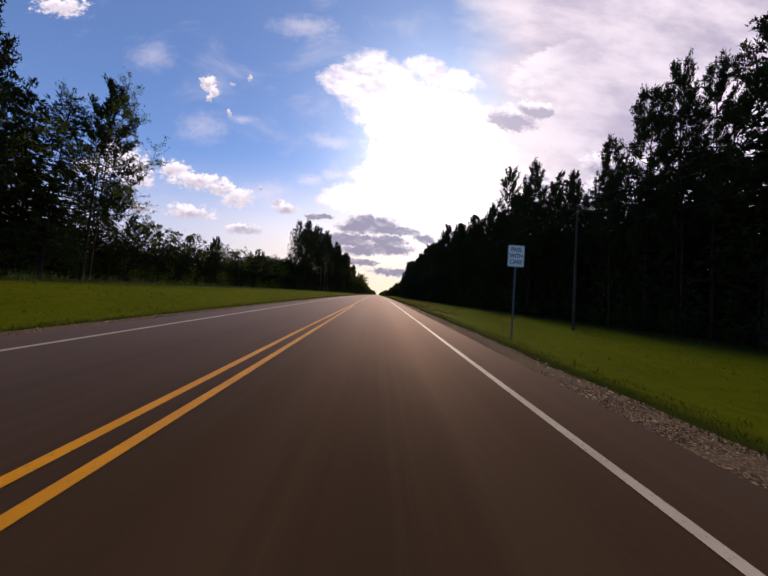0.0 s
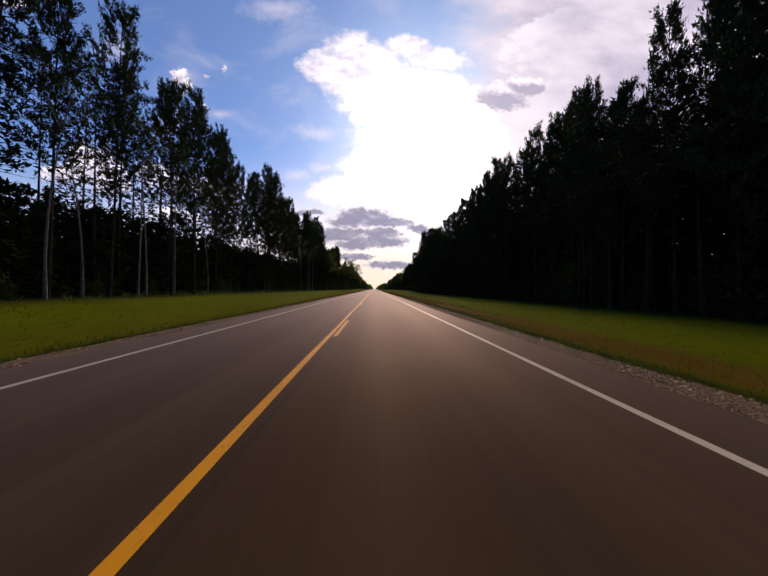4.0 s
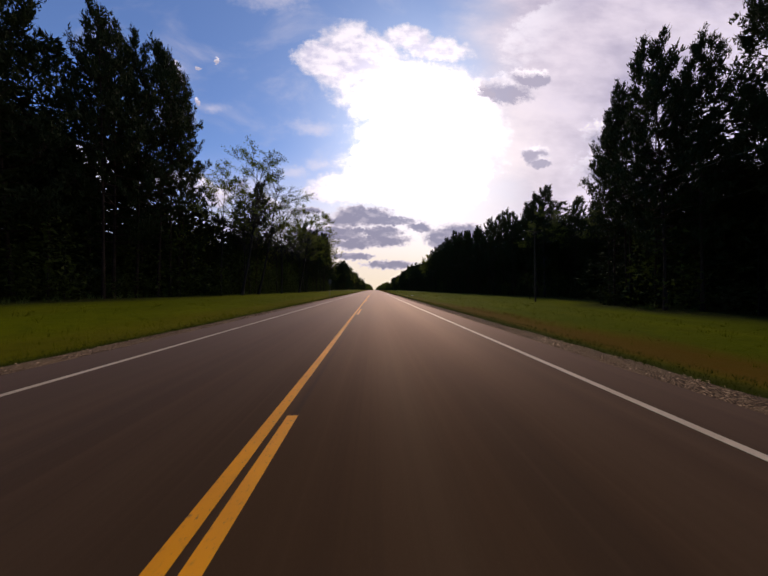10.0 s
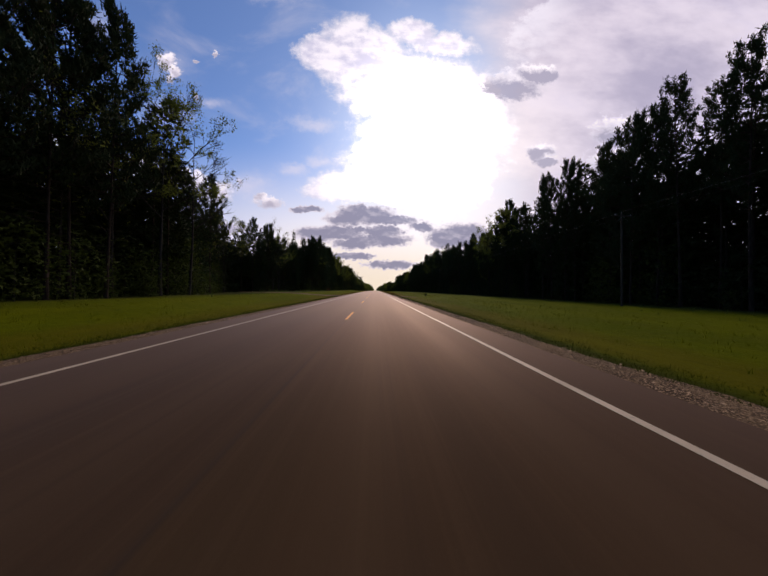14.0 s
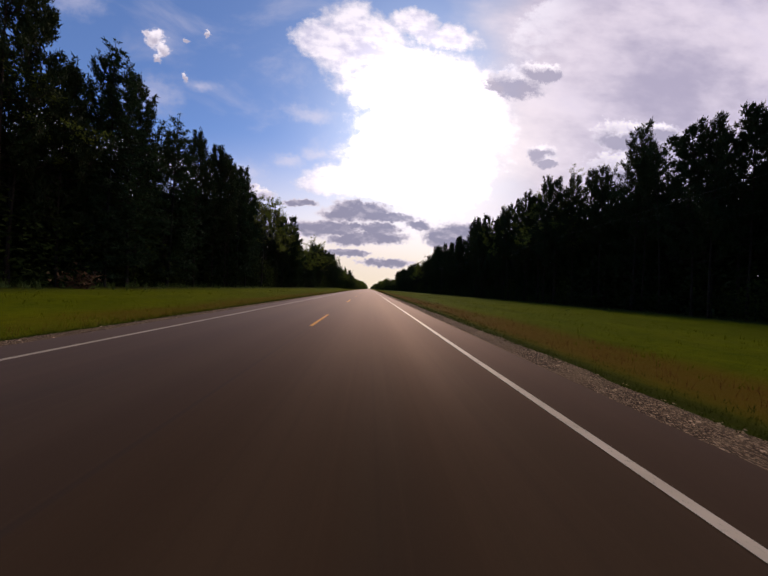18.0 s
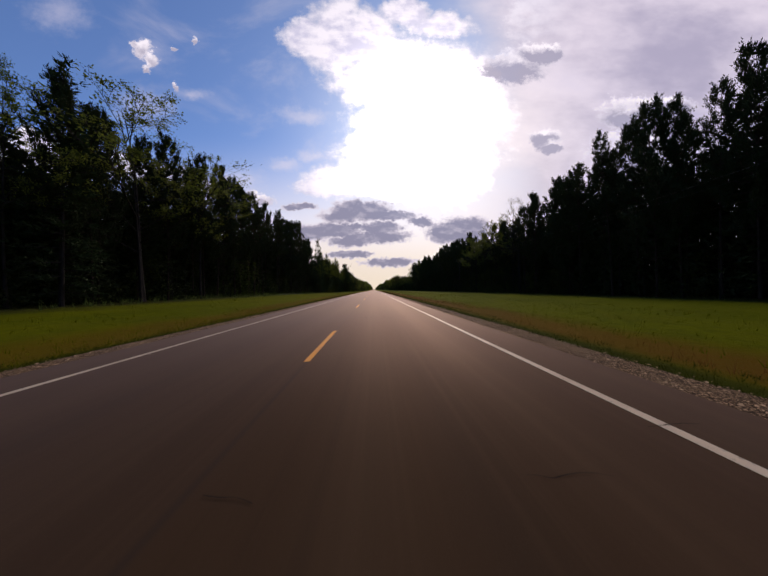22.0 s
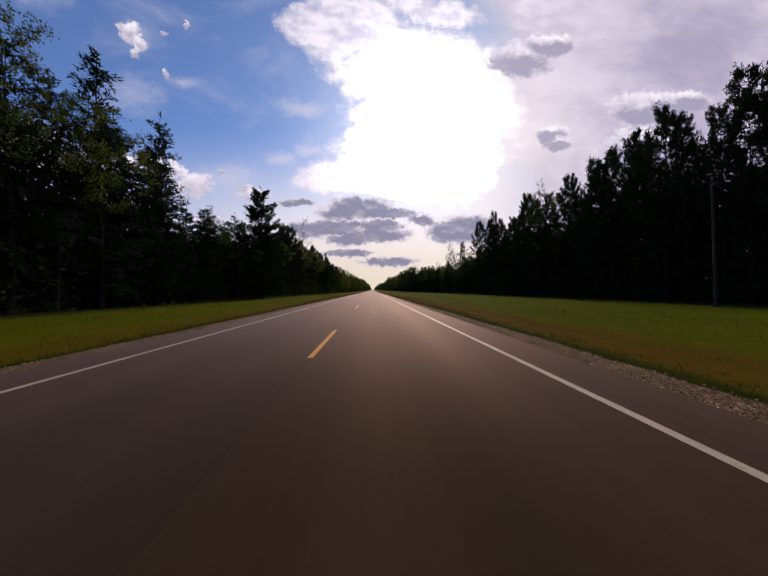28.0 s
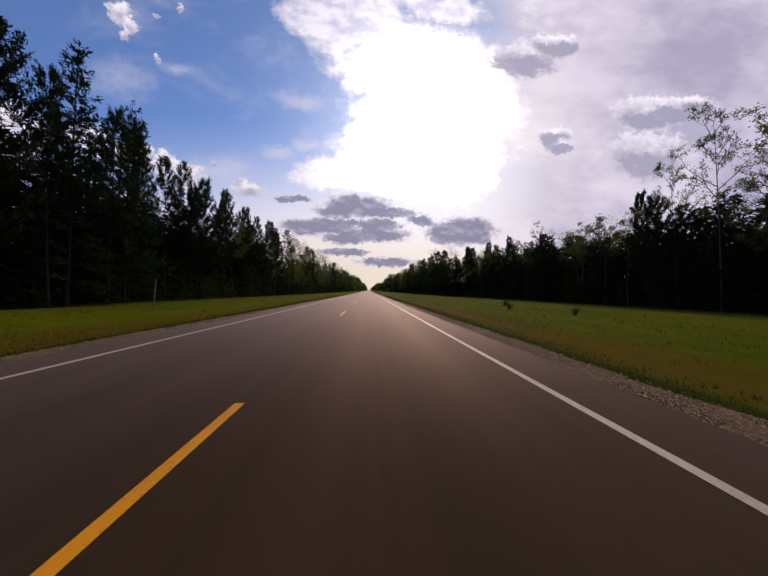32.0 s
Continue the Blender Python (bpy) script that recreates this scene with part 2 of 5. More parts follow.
M_LEAF = leafy("spring_leaves", (0.06, 0.095, 0.015), (0.155, 0.185, 0.03), 0.5)
M_SHRUB = leafy("shrub_leaves", (0.02, 0.034, 0.007), (0.058, 0.082, 0.016), 0.35)
M_GRASS = leafy("grass_blades", (0.072, 0.088, 0.003), (0.145, 0.152, 0.006), 0.5, 0.1)
M_EDGE = leafy("edge_grass_blades", (0.026, 0.036, 0.003), (0.07, 0.078, 0.009), 0.4, 0.1)
M_STRAW = leafy("seeding_grass", (0.12, 0.05, 0.014), (0.21, 0.095, 0.026), 0.45, 0.1)
M_WEED = leafy("pale_weeds", (0.045, 0.08, 0.015), (0.13, 0.17, 0.05), 0.4, 0.1)
M_PINE_BARK = bark("pine_bark", (0.014, 0.0095, 0.007), (0.055, 0.034, 0.024))
M_BARK = bark("grey_bark", (0.014, 0.011, 0.009), (0.04, 0.033, 0.028))
M_PALE_BARK = bark("pale_bark", (0.035, 0.03, 0.025), (0.12, 0.105, 0.09), 0.6)
M_LIT_BARK = bark("lit_thin_bark", (0.05, 0.043, 0.036), (0.16, 0.142, 0.122), 0.6)
M_POLE = bark("weathered_pole_wood", (0.03, 0.022, 0.016), (0.075, 0.056, 0.042), 0.05, 14)
M_DEAD = bark("dead_wood", (0.09, 0.075, 0.06), (0.3, 0.26, 0.22), 0.2)
k = Nodes("galvanised_steel")
M_STEEL = k.done(k.mix(k.noise(14, 4, 0.6, k.place()), (0.08, 0.08, 0.078), (0.15, 0.148, 0.145)), 0.65, 0.3)
k = Nodes("sign_sheet_white")
M_SHEET = k.done(k.mix(k.noise(5, 4, 0.6, k.place()), (0.72, 0.72, 0.7), (0.82, 0.82, 0.8)), 0.45)
k = Nodes("sign_black")
M_BLACK = k.done(k.mix(k.noise(9, 3, 0.6, k.place()), (0.012, 0.012, 0.012), (0.03, 0.03, 0.03)), 0.5)
k = Nodes("wire_aluminium")
M_WIRE = k.done(k.mix(k.noise(3, 2, 0.5, k.place()), (0.05, 0.047, 0.044), (0.1, 0.095, 0.09)), 0.8)
k = Nodes("porcelain")
M_PORCELAIN = k.done(k.mix(k.noise(20, 2, 0.5, k.place()), (0.1, 0.09, 0.08), (0.16, 0.15, 0.14)), 0.5)
k = Nodes("crack_tar")
M_TAR = k.done(k.mix(k.noise(12, 4, 0.6, k.world_place()), (0.006, 0.005, 0.005), (0.016, 0.013, 0.012)), 0.9, spec=0.05)
k = Nodes("oil_stain")
M_STAIN = k.done(k.mix(k.noise(60, 4, 0.7, k.world_place()), (0.012, 0.007, 0.005), (0.045, 0.024, 0.013)), 0.9, spec=0.05)
k = Nodes("gravel_stone")
M_STONE = k.done(k.mix(k.n.new("ShaderNodeNewGeometry").outputs["Random Per Island"], (0.06, 0.03, 0.014), (0.78, 0.5, 0.29)), 0.9, spec=0.1)
k = Nodes("white_petals")
M_PETAL = k.done(k.mix(k.noise(9, 2, 0.5, k.place()), (0.7, 0.7, 0.62), (0.82, 0.82, 0.78)), 0.7)
M_RUST = bark("brown_dry_brush", (0.06, 0.03, 0.015), (0.16, 0.08, 0.035), 1.0, 5)

# ---- the cloud layer: a far shell above the woods, open to the sky between the clouds ----
SHELL, SHELL_Y = 4500.0, 280.0


def cloud_material():
    k = Nodes("cloud")
    k.mat.surface_render_method = "BLENDED"
    p = k.vec("SUBTRACT", k.world_place(), (0, SHELL_Y, 0))
    x, y, z = split_xyz(k, p)
    j = k.n.new("ShaderNodeCombineXYZ")
    k.l.new(k.math("DIVIDE", x, k.math("MAXIMUM", y, 300.0)), j.inputs[0])
    k.l.new(k.math("DIVIDE", z, k.math("MAXIMUM", y, 300.0)), j.inputs[1])
    flat = j.outputs[0]
    warp = k.vec("SUBTRACT", k.noise(7, 5, 0.62, flat, "Color"), (0.5, 0.5, 0.5))
    fine = k.vec("SUBTRACT", k.noise(34, 4, 0.6, flat, "Color"), (0.5, 0.5, 0.5))
    at = k.vec("ADD", flat, k.vec("ADD", k.vec("MULTIPLY", warp, (0.11, 0.09, 0)), k.vec("MULTIPLY", fine, (0.035, 0.03, 0))))
    tiny = k.vec("SUBTRACT", k.noise(70, 4, 0.65, flat, "Color"), (0.5, 0.5, 0.5))
    small = k.vec("ADD", k.vec("MULTIPLY", tiny, (0.022, 0.02, 0)), k.vec("ADD", flat, k.vec("ADD", k.vec("MULTIPLY", warp, (0.06, 0.04, 0)), k.vec("MULTIPLY", fine, (0.035, 0.03, 0)))))

    def field(blobs, where, grow=1.0):
        best = None
        for cx, cy, rx, ry in blobs:
            rx, ry = rx * grow, ry * grow
            q = k.vec("MULTIPLY", k.vec("SUBTRACT", where, (cx, cy, 0)), (1 / rx, 1 / ry, 0))
            v = k.math("SUBTRACT", 1.0, k.vec("LENGTH", q, out="Value"))
            best = v if best is None else k.math("MAXIMUM", best, v)
        return best

    wide = k.vec("MULTIPLY", flat, (1.0, 1.9, 1))
    puffy = k.noise(6, 8, 0.62, flat)
    billow = k.noise(13, 5, 0.55, wide)
    above = k.noise(13, 5, 0.55, k.vec("ADD", wide, (0.004, 0.03, 0)))
    relief = k.math("MULTIPLY", k.math("SUBTRACT", billow, above), 1.7)
    soft = k.noise(2.4, 5, 0.55, k.vec("MULTIPLY", flat, (0.8, 1.6, 1)))
    u, v, _ = split_xyz(k, flat)
    swell = k.math("SUBTRACT", billow, 0.5)
    curl = k.math("SUBTRACT", k.noise(26, 9, 0.66, k.vec("MULTIPLY", flat, (1.0, 1.25, 1))), 0.5)
    # cream haze low over the horizon, bluer to the sides
    haze = k.math("MULTIPLY", k.step(v, 0.62, 0.1), 0.93)
    over = k.mix(k.step(k.math("ABSOLUTE", k.math("SUBTRACT", u, 0.1)), 0.25, 1.1), k.mix(k.step(v, 0.02, 0.3), (0.86, 0.78, 0.71), (1.0, 0.98, 1.08)), (0.58, 0.63, 0.88))
    alpha = haze

    def lay(alpha, over, a, colour):
        return k.math("SUBTRACT", 1.0, k.math("MULTIPLY", k.math("SUBTRACT", 1.0, alpha), k.math("SUBTRACT", 1.0, a))), k.mix(a, over, colour)

    # the thin milky sheet over the right half of the sky
    sheet = k.math("ADD", k.math("MULTIPLY", k.math("SUBTRACT", u, 0.38), 1.7), k.math("MULTIPLY", k.math("SUBTRACT", soft, 0.5), 1.1))
    sheet_a = k.math("MULTIPLY", k.step(sheet, -0.25, 0.55), 0.93)
    tone = k.mix(k.step(k.math("ADD", soft, k.math("MULTIPLY", swell, 0.14)), 0.3, 0.68), (0.45, 0.445, 0.68), (0.82, 0.805, 1.06))
    alpha, over = lay(alpha, over, sheet_a, tone)
    wisp = k.math("MULTIPLY", k.step(k.math("ADD", field(VEIL, at), k.math("ADD", k.math("MULTIPLY", swell, 0.8), curl)), -0.3, 1.1), 0.42)
    thin = k.math("MULTIPLY", k.step(k.noise(3.0, 7, 0.58, k.vec("MULTIPLY", flat, (0.7, 1.2, 1)), distort=0.5), 0.5, 0.85), 0.5)
    alpha, over = lay(alpha, over, thin, (0.6, 0.63, 0.98))
    alpha, over = lay(alpha, over, wisp, (0.74, 0.75, 1.06))
    # a bright torn edge of the sheet high up beside the bank
    rim = k.math("SUBTRACT", k.math("ADD", u, k.math("MULTIPLY", curl, 0.16)), k.math("ADD", 0.53, k.math("MULTIPLY", k.math("POWER", k.math("MAXIMUM", k.math("SUBTRACT", v, 1.05), 0.0), 2.0), 4.2)))
    torn = k.math("MULTIPLY", k.math("MULTIPLY", k.step(rim, -0.01, 0.05), k.step(rim, 0.42, 0.02)), k.step(k.math("ADD", v, k.math("MULTIPLY", k.math("ADD", curl, swell), 0.35)), 0.9, 1.2))
    alpha, over = lay(alpha, over, k.math("MULTIPLY", k.math("MULTIPLY", torn, k.step(u, 1.0, 0.66)), 0.75), (0.9, 0.95, 1.24))
    # the thick bright bank in front of the sun
    bank = field(BANK, at)
    bank_f = k.math("ADD", bank, k.math("ADD", k.math("MULTIPLY", k.math("SUBTRACT", puffy, 0.5), 1.1), k.math("MULTIPLY", swell, 0.35)))
    bank_f = k.math("ADD", bank_f, k.math("MULTIPLY", curl, 0.5))
    bank_a = k.step(bank_f, -0.3, 0.3)
    shaped = k.math("ADD", k.step(k.math("ADD", puffy, k.math("MULTIPLY", swell, 0.7)), 0.3, 0.64), k.math("MULTIPLY", relief, 0.5))
    alpha, over = lay(alpha, over, bank_a, k.mix(shaped, (0.6, 0.65, 0.97), (0.94, 0.98, 1.25)))
    # white heaped clouds, greyer beneath
    puff = field(PUFF, small)
    lower = field(PUFF, k.vec("SUBTRACT", small, (0, 0.02, 0)))
    puff_f = k.math("ADD", puff, k.math("ADD", k.math("MULTIPLY", swell, 0.6), k.math("MULTIPLY", curl, 2.4)))
    puff_a = k.step(puff_f, -0.06, 0.5)
    lump = k.math("ADD", 0.6, k.math("ADD", k.math("MULTIPLY", curl, 1.4), k.math("MULTIPLY", k.math("SUBTRACT", lower, puff), 0.8)), clamp=True)
    alpha, over = lay(alpha, over, puff_a, k.mix(lump, (0.44, 0.46, 0.68), (0.95, 0.98, 1.24)))
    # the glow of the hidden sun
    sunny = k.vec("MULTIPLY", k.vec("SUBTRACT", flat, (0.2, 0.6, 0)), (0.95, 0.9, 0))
    spot = k.vec("DOT_PRODUCT", sunny, sunny, out="Value")
    glow = k.math("POWER", 2.718, k.math("MULTIPLY", spot, -26.0))
    aside = k.vec("SUBTRACT", flat, (0.32, 0.55, 0))
    halo = k.math("POWER", 2.718, k.math("MULTIPLY", k.vec("DOT_PRODUCT", aside, aside, out="Value"), -6.5))
    alpha, over = lay(alpha, over, k.math("MULTIPLY", halo, 0.72), (1.0, 0.98, 1.05))
    lit = k.vec("SCALE", over)
    k.l.new(k.math("ADD", 0.93, k.math("ADD", k.math("MULTIPLY", k.math("MULTIPLY", glow, bank_a), 12.0), k.math("MULTIPLY", halo, 0.22))), lit.node.inputs["Scale"])
    # heaped clouds in the thin sheet: bright crowns over slate-grey bases
    heap = field(HEAP, small, 1.25)
    heap_low = field(HEAP, k.vec("SUBTRACT", small, (0, 0.025, 0)), 1.25)
    heap_f = k.math("ADD", heap, k.math("ADD", k.math("MULTIPLY", swell, 0.6), k.math("MULTIPLY", curl, 1.6)))
    heap_a = k.math("MULTIPLY", k.step(heap_f, -0.2, 0.3), 0.9)
    crown = k.math("ADD", k.math("ADD", 0.2, k.math("MULTIPLY", k.step(heap_f, 0.4, 0.0), 0.4)), k.math("ADD", k.math("MULTIPLY", curl, 1.6), k.math("MULTIPLY", k.math("SUBTRACT", heap_low, heap), 1.3)), clamp=True)
    lit = k.mix(heap_a, lit, k.mix(crown, (0.38, 0.39, 0.58), (1.05, 1.07, 1.3)))
    alpha = k.math("MAXIMUM", alpha, heap_a)
    # dark flat-based clouds low down
    dark = field(BARS, small, 1.22)
    dark_f = k.math("ADD", dark, k.math("ADD", k.math("MULTIPLY", swell, 0.6), k.math("MULTIPLY", curl, 1.05)))
    dark_a = k.math("MULTIPLY", k.step(dark_f, -0.2, 0.14), 0.95)
    shade = k.mix(k.math("ADD", k.step(dark_f, 0.4, -0.12), relief, clamp=True), (0.23, 0.25, 0.42), (0.66, 0.66, 0.86))
    over2 = k.mix(dark_a, lit, shade)
    alpha = k.math("SUBTRACT", 1.0, k.math("MULTIPLY", k.math("SUBTRACT", 1.0, alpha), k.math("SUBTRACT", 1.0, dark_a)))
    alpha = k.math("MULTIPLY", alpha, k.math("SUBTRACT", 1.0, k.math("MULTIPLY", glow, 0.3)))
    e = k.n.new("ShaderNodeEmission")
    k.l.new(k.vec("MULTIPLY", over2, (0.96, 1.0, 1.1)), e.inputs[0])
    t = k.n.new("ShaderNodeBsdfTransparent")
    m = k.n.new("ShaderNodeMixShader")
    k.l.new(alpha, m.inputs[0])
    k.l.new(t.outputs[0], m.inputs[1])
    k.l.new(e.outputs[0], m.inputs[2])
    k.l.new(m.outputs[0], k.out.inputs[0])
    return k.mat


# centre and half size of each cloud as tangents of its bearing and height
BANK = [
    (-0.116, 0.985, 0.147, 0.137),
    (-0.237, 0.983, 0.091, 0.066),
    (-0.013, 0.985, 0.123, 0.114),
    (0.151, 1.088, 0.088, 0.059),
    (0.278, 1.042, 0.126, 0.051),
    (0.165, 0.837, 0.312, 0.157),
    (0.24, 0.684, 0.282, 0.23),
    (0.169, 0.515, 0.291, 0.145),
    (-0.015, 0.436, 0.225, 0.07),
    (-0.157, 0.415, 0.152, 0.041),
    (0.337, 0.489, 0.147, 0.136),
    (0.439, 0.84, 0.096, 0.084),
]
BARS = [
    (-0.047, 0.313, 0.108, 0.035),
    (-0.125, 0.294, 0.068, 0.024),
    (0.062, 0.296, 0.095, 0.018),
    (0.033, 0.248, 0.075, 0.02),
    (0.004, 0.21, 0.122, 0.024),
    (-0.094, 0.189, 0.078, 0.02),
    (-0.173, 0.234, 0.097, 0.025),
    (-0.231, 0.228, 0.077, 0.027),
    (0.192, 0.269, 0.048, 0.018),
    (-0.093, 0.138, 0.078, 0.012),
    (0.066, 0.108, 0.095, 0.014),
    (-0.281, 0.332, 0.054, 0.012),
    (-0.105, 0.252, 0.059, 0.012),
    (0.355, 0.23, 0.116, 0.046),
    (0.268, 0.215, 0.038, 0.027),
]
HEAP = [
    (0.577, 0.878, 0.112, 0.051),
    (0.663, 0.925, 0.091, 0.038),
    (0.728, 0.939, 0.054, 0.03),
    (1.047, 0.692, 0.091, 0.055),
    (1.128, 0.713, 0.101, 0.043),
    (1.239, 0.726, 0.071, 0.032),
    (0.707, 0.595, 0.056, 0.031),
    (0.728, 0.556, 0.04, 0.02),
    (1.063, 0.532, 0.141, 0.075),
]
PUFF = [
    (-0.843, 0.915, 0.046, 0.04),
    (-0.815, 0.88, 0.034, 0.034),
    (-0.83, 0.845, 0.018, 0.018),
    (-0.868, 0.93, 0.024, 0.02),
    (-0.729, 0.915, 0.014, 0.012),
    (-0.658, 0.96, 0.009, 0.016),
    (-0.732, 0.782, 0.01, 0.02),
    (-1.202, 0.517, 0.152, 0.094),
    (-1.324, 0.487, 0.112, 0.045),
    (-1.237, 0.574, 0.101, 0.056),
    (-1.122, 0.449, 0.1, 0.055),
    (-0.957, 0.5, 0.099, 0.049),
    (-0.836, 0.454, 0.164, 0.044),
    (-0.737, 0.429, 0.092, 0.04),
    (-0.867, 0.307, 0.136, 0.039),
    (-1.098, 0.312, 0.077, 0.018),
    (-1.65, 0.418, 0.068, 0.027),
    (-1.596, 1.256, 0.14, 0.06),
    (-0.654, 0.394, 0.088, 0.053),
    (-0.554, 0.442, 0.015, 0.015),
    (-0.434, 0.357, 0.061, 0.027),
    (-0.473, 0.379, 0.034, 0.015),
    (-0.61, 0.25, 0.098, 0.026),
]
VEIL = [
    (-0.43, 1.24, 0.16, 0.06),
    (-0.679, 0.757, 0.068, 0.024),
    (-0.851, 0.699, 0.12, 0.08),
    (-0.22, 0.532, 0.08, 0.029),
    (-0.262, 0.684, 0.1, 0.037),
    (-0.339, 0.497, 0.08, 0.024),
    (-0.535, 0.42, 0.118, 0.06),
    (-1.125, 1.034, 0.113, 0.08),
]


RNG = np.random.default_rng(7)


def mesh_of(name, verts, tris, mats, index=None, smooth=False):
    """A mesh from arrays of corners and triangles (or quads)."""
    verts, tris = np.asarray(verts, np.float32), np.asarray(tris, np.int32)
    n = tris.shape[1]
    me = bpy.data.meshes.new(name)
    me.vertices.add(len(verts))
    me.vertices.foreach_set("co", verts.ravel())
    me.loops.add(tris.size)
    me.loops.foreach_set("vertex_index", tris.ravel())
    me.polygons.add(len(tris))
    me.polygons.foreach_set("loop_start", np.arange(0, tris.size, n, dtype=np.int32))
    for m in mats:
        me.materials.append(m)
    if index is not None:
        me.polygons.foreach_set("material_index", np.asarray(index, np.int32))
    if smooth:
        me.polygons.foreach_set("use_smooth", np.ones(len(tris), bool))
    me.update(calc_edges=True)
    return me


def part(name, me, parent=None, label=""):
    ob = new(name, me)
    ob.parent = parent
    return tagged(ob, label)


def bm_mesh(name, bm, mats, smooth=False):
    me = bpy.data.meshes.new(name)
    bm.to_mesh(me)
    bm.free()
    for m in mats:
        me.materials.append(m)
    if smooth:
        for f in me.polygons:
            f.use_smooth = True
    return me


def strip(name, xs, ys, height, mats, parent=None, smooth=True):
    """A sheet over the grid xs by ys at height(x, y)."""
    X, Y = np.meshgrid(xs, ys)
    V = np.stack([X, Y, height(X, Y)], -1).reshape(-1, 3)
    a = (np.arange(len(ys) - 1)[:, None] * len(xs) + np.arange(len(xs) - 1)[None]).ravel()
    F = np.stack([a, a + 1, a + 1 + len(xs), a + len(xs)], 1)
    return part(name, mesh_of(name, V, F, mats, smooth=smooth), parent)


# ---- ground, road ----
def verge(x, y):
    """Height of the ground beside the road, above the road's own level."""
    ax = np.abs(x)
    right = np.interp(y, (-300, 200, 260, 5000), (-0.85, -0.8, -0.4, -0.4))
    left = np.interp(y, (-300, 540, 620, 5000), (0.3, 0.35, -0.15, -0.15))
    far = np.where(x > 0, right, left)
    shoulder = np.interp(ax, (0, 4.72, 5.5, 6.4), (0, -0.04, -0.085, -0.2))
    ditch = -0.33 * np.exp(-((ax - 10.0) / 2.8) ** 2)
    ditch = ditch * np.clip((np.abs(y - 351.5) - 3.5) / 6.0, 0.25, 1)  # filled where a track crosses
    s = np.clip((ax - 6.0) / 15.0, 0, 1)
    s = s * s * (3 - 2 * s)
    return shoulder + (far + 0.2) * s + ditch * np.clip((ax - 5.5) / 2, 0, 1)


def ground_z(x, y):
    return road_z(y) + verge(np.asarray(x, float), np.asarray(y, float))


TRACK_Y = 352.0  # a gravel farm track crosses the verges here


def turf_z(X, Y):
    rough = 0.05 * np.sin(X * 1.7 + 0.6 * np.sin(Y * 0.31)) * np.sin(Y * 0.83 + X * 0.4) + 0.04 * np.sin(Y * 2.1 + X)
    rough = rough * np.clip((np.abs(Y - TRACK_Y) - 4.0) / 3.0, 0, 1)
    return ground_z(X, Y) + rough * np.clip((np.abs(X) - 6.0) / 4, 0, 1) - 0.012 - 0.14 * (np.abs(X) < 5.0)


GX = np.concatenate((-np.geomspace(4600, 60, 14), np.arange(-48, -12, 2.0), np.arange(-12, -4.9, 0.7), (-4.6, 0, 4.6), np.arange(5.1, 12.1, 0.7), np.arange(13, 50, 2.0), np.geomspace(60, 4600, 14)))
GY = np.concatenate((np.array((-4300, -2000, -900, -400, -200, -100.0, -50)), np.arange(-30, 860, 2.5), np.geomspace(870, 4990, 40)))
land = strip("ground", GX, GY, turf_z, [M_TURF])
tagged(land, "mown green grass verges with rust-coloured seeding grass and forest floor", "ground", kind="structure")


def road_surface(x, y):
    return road_z(y) - 0.0085 * np.abs(x)


RY = np.concatenate((np.arange(-60, 900, 4.0), np.arange(900, 4900, 50.0)))
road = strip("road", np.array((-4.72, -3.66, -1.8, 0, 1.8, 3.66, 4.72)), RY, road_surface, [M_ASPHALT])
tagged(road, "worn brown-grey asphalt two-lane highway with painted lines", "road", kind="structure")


def skirt(name, side):
    xs = np.array((4.66, 4.9, 5.12, 5.36, 5.72)) * side
    jag = RNG.uniform(-0.14, 0.1, (len(SY), 1)) + 0.12 * np.sin(SY * 0.9)[:, None]
    X = np.broadcast_to(np.sort(xs), (len(SY), 5)).copy()
    out = 4 if side > 0 else 0
    X[:, out] += jag[:, 0] * side - 0.06 * side
    Y = np.broadcast_to(SY[:, None], X.shape)
    fall = np.interp(np.abs(X), (4.66, 4.95, 5.3, 6.1), (-0.047, -0.05, -0.068, -0.19))
    V = np.stack([X, Y, road_z(Y) + fall + RNG.uniform(-0.008, 0.008, X.shape) * (np.abs(X) > 4.7)], -1).reshape(-1, 3)
    a = (np.arange(len(SY) - 1)[:, None] * 5 + np.arange(4)[None]).ravel()
    ob = part(name, mesh_of(name, V, np.stack([a, a + 1, a + 6, a + 5], 1), [M_GRAVEL]))
    return tagged(ob, "pale crushed-stone gravel shoulder along the asphalt edge", "gravel shoulder", kind="structure")


SY = np.concatenate((np.arange(-30, 830, 0.6), np.arange(830, 3000, 25.0)))
skirt("gravel_shoulder_west", -1)
skirt("gravel_shoulder_east", 1)


def line(name, x, width, y0, y1, mat, label, step=2.0, flare=0.0):
    n = max(2, int((y1 - y0) / step) + 1)
    ys = np.linspace(y0, y1, n)
    wob = (0.006 * np.sin(ys * 0.7) if n > 4 else ys * 0) - flare * np.clip((22 - ys) / 16, 0, 1)
    X = np.stack([x - width / 2 + wob, x + width / 2 + wob], 1)
    Y = np.repeat(ys[:, None], 2, 1)
    V = np.stack([X, Y, road_surface(X, Y) + 0.006], -1).reshape(-1, 3)
    a = np.arange(n - 1) * 2
    return part(name, mesh_of(name, V, np.stack([a, a + 1, a + 3, a + 2], 1), [mat]), road, label)


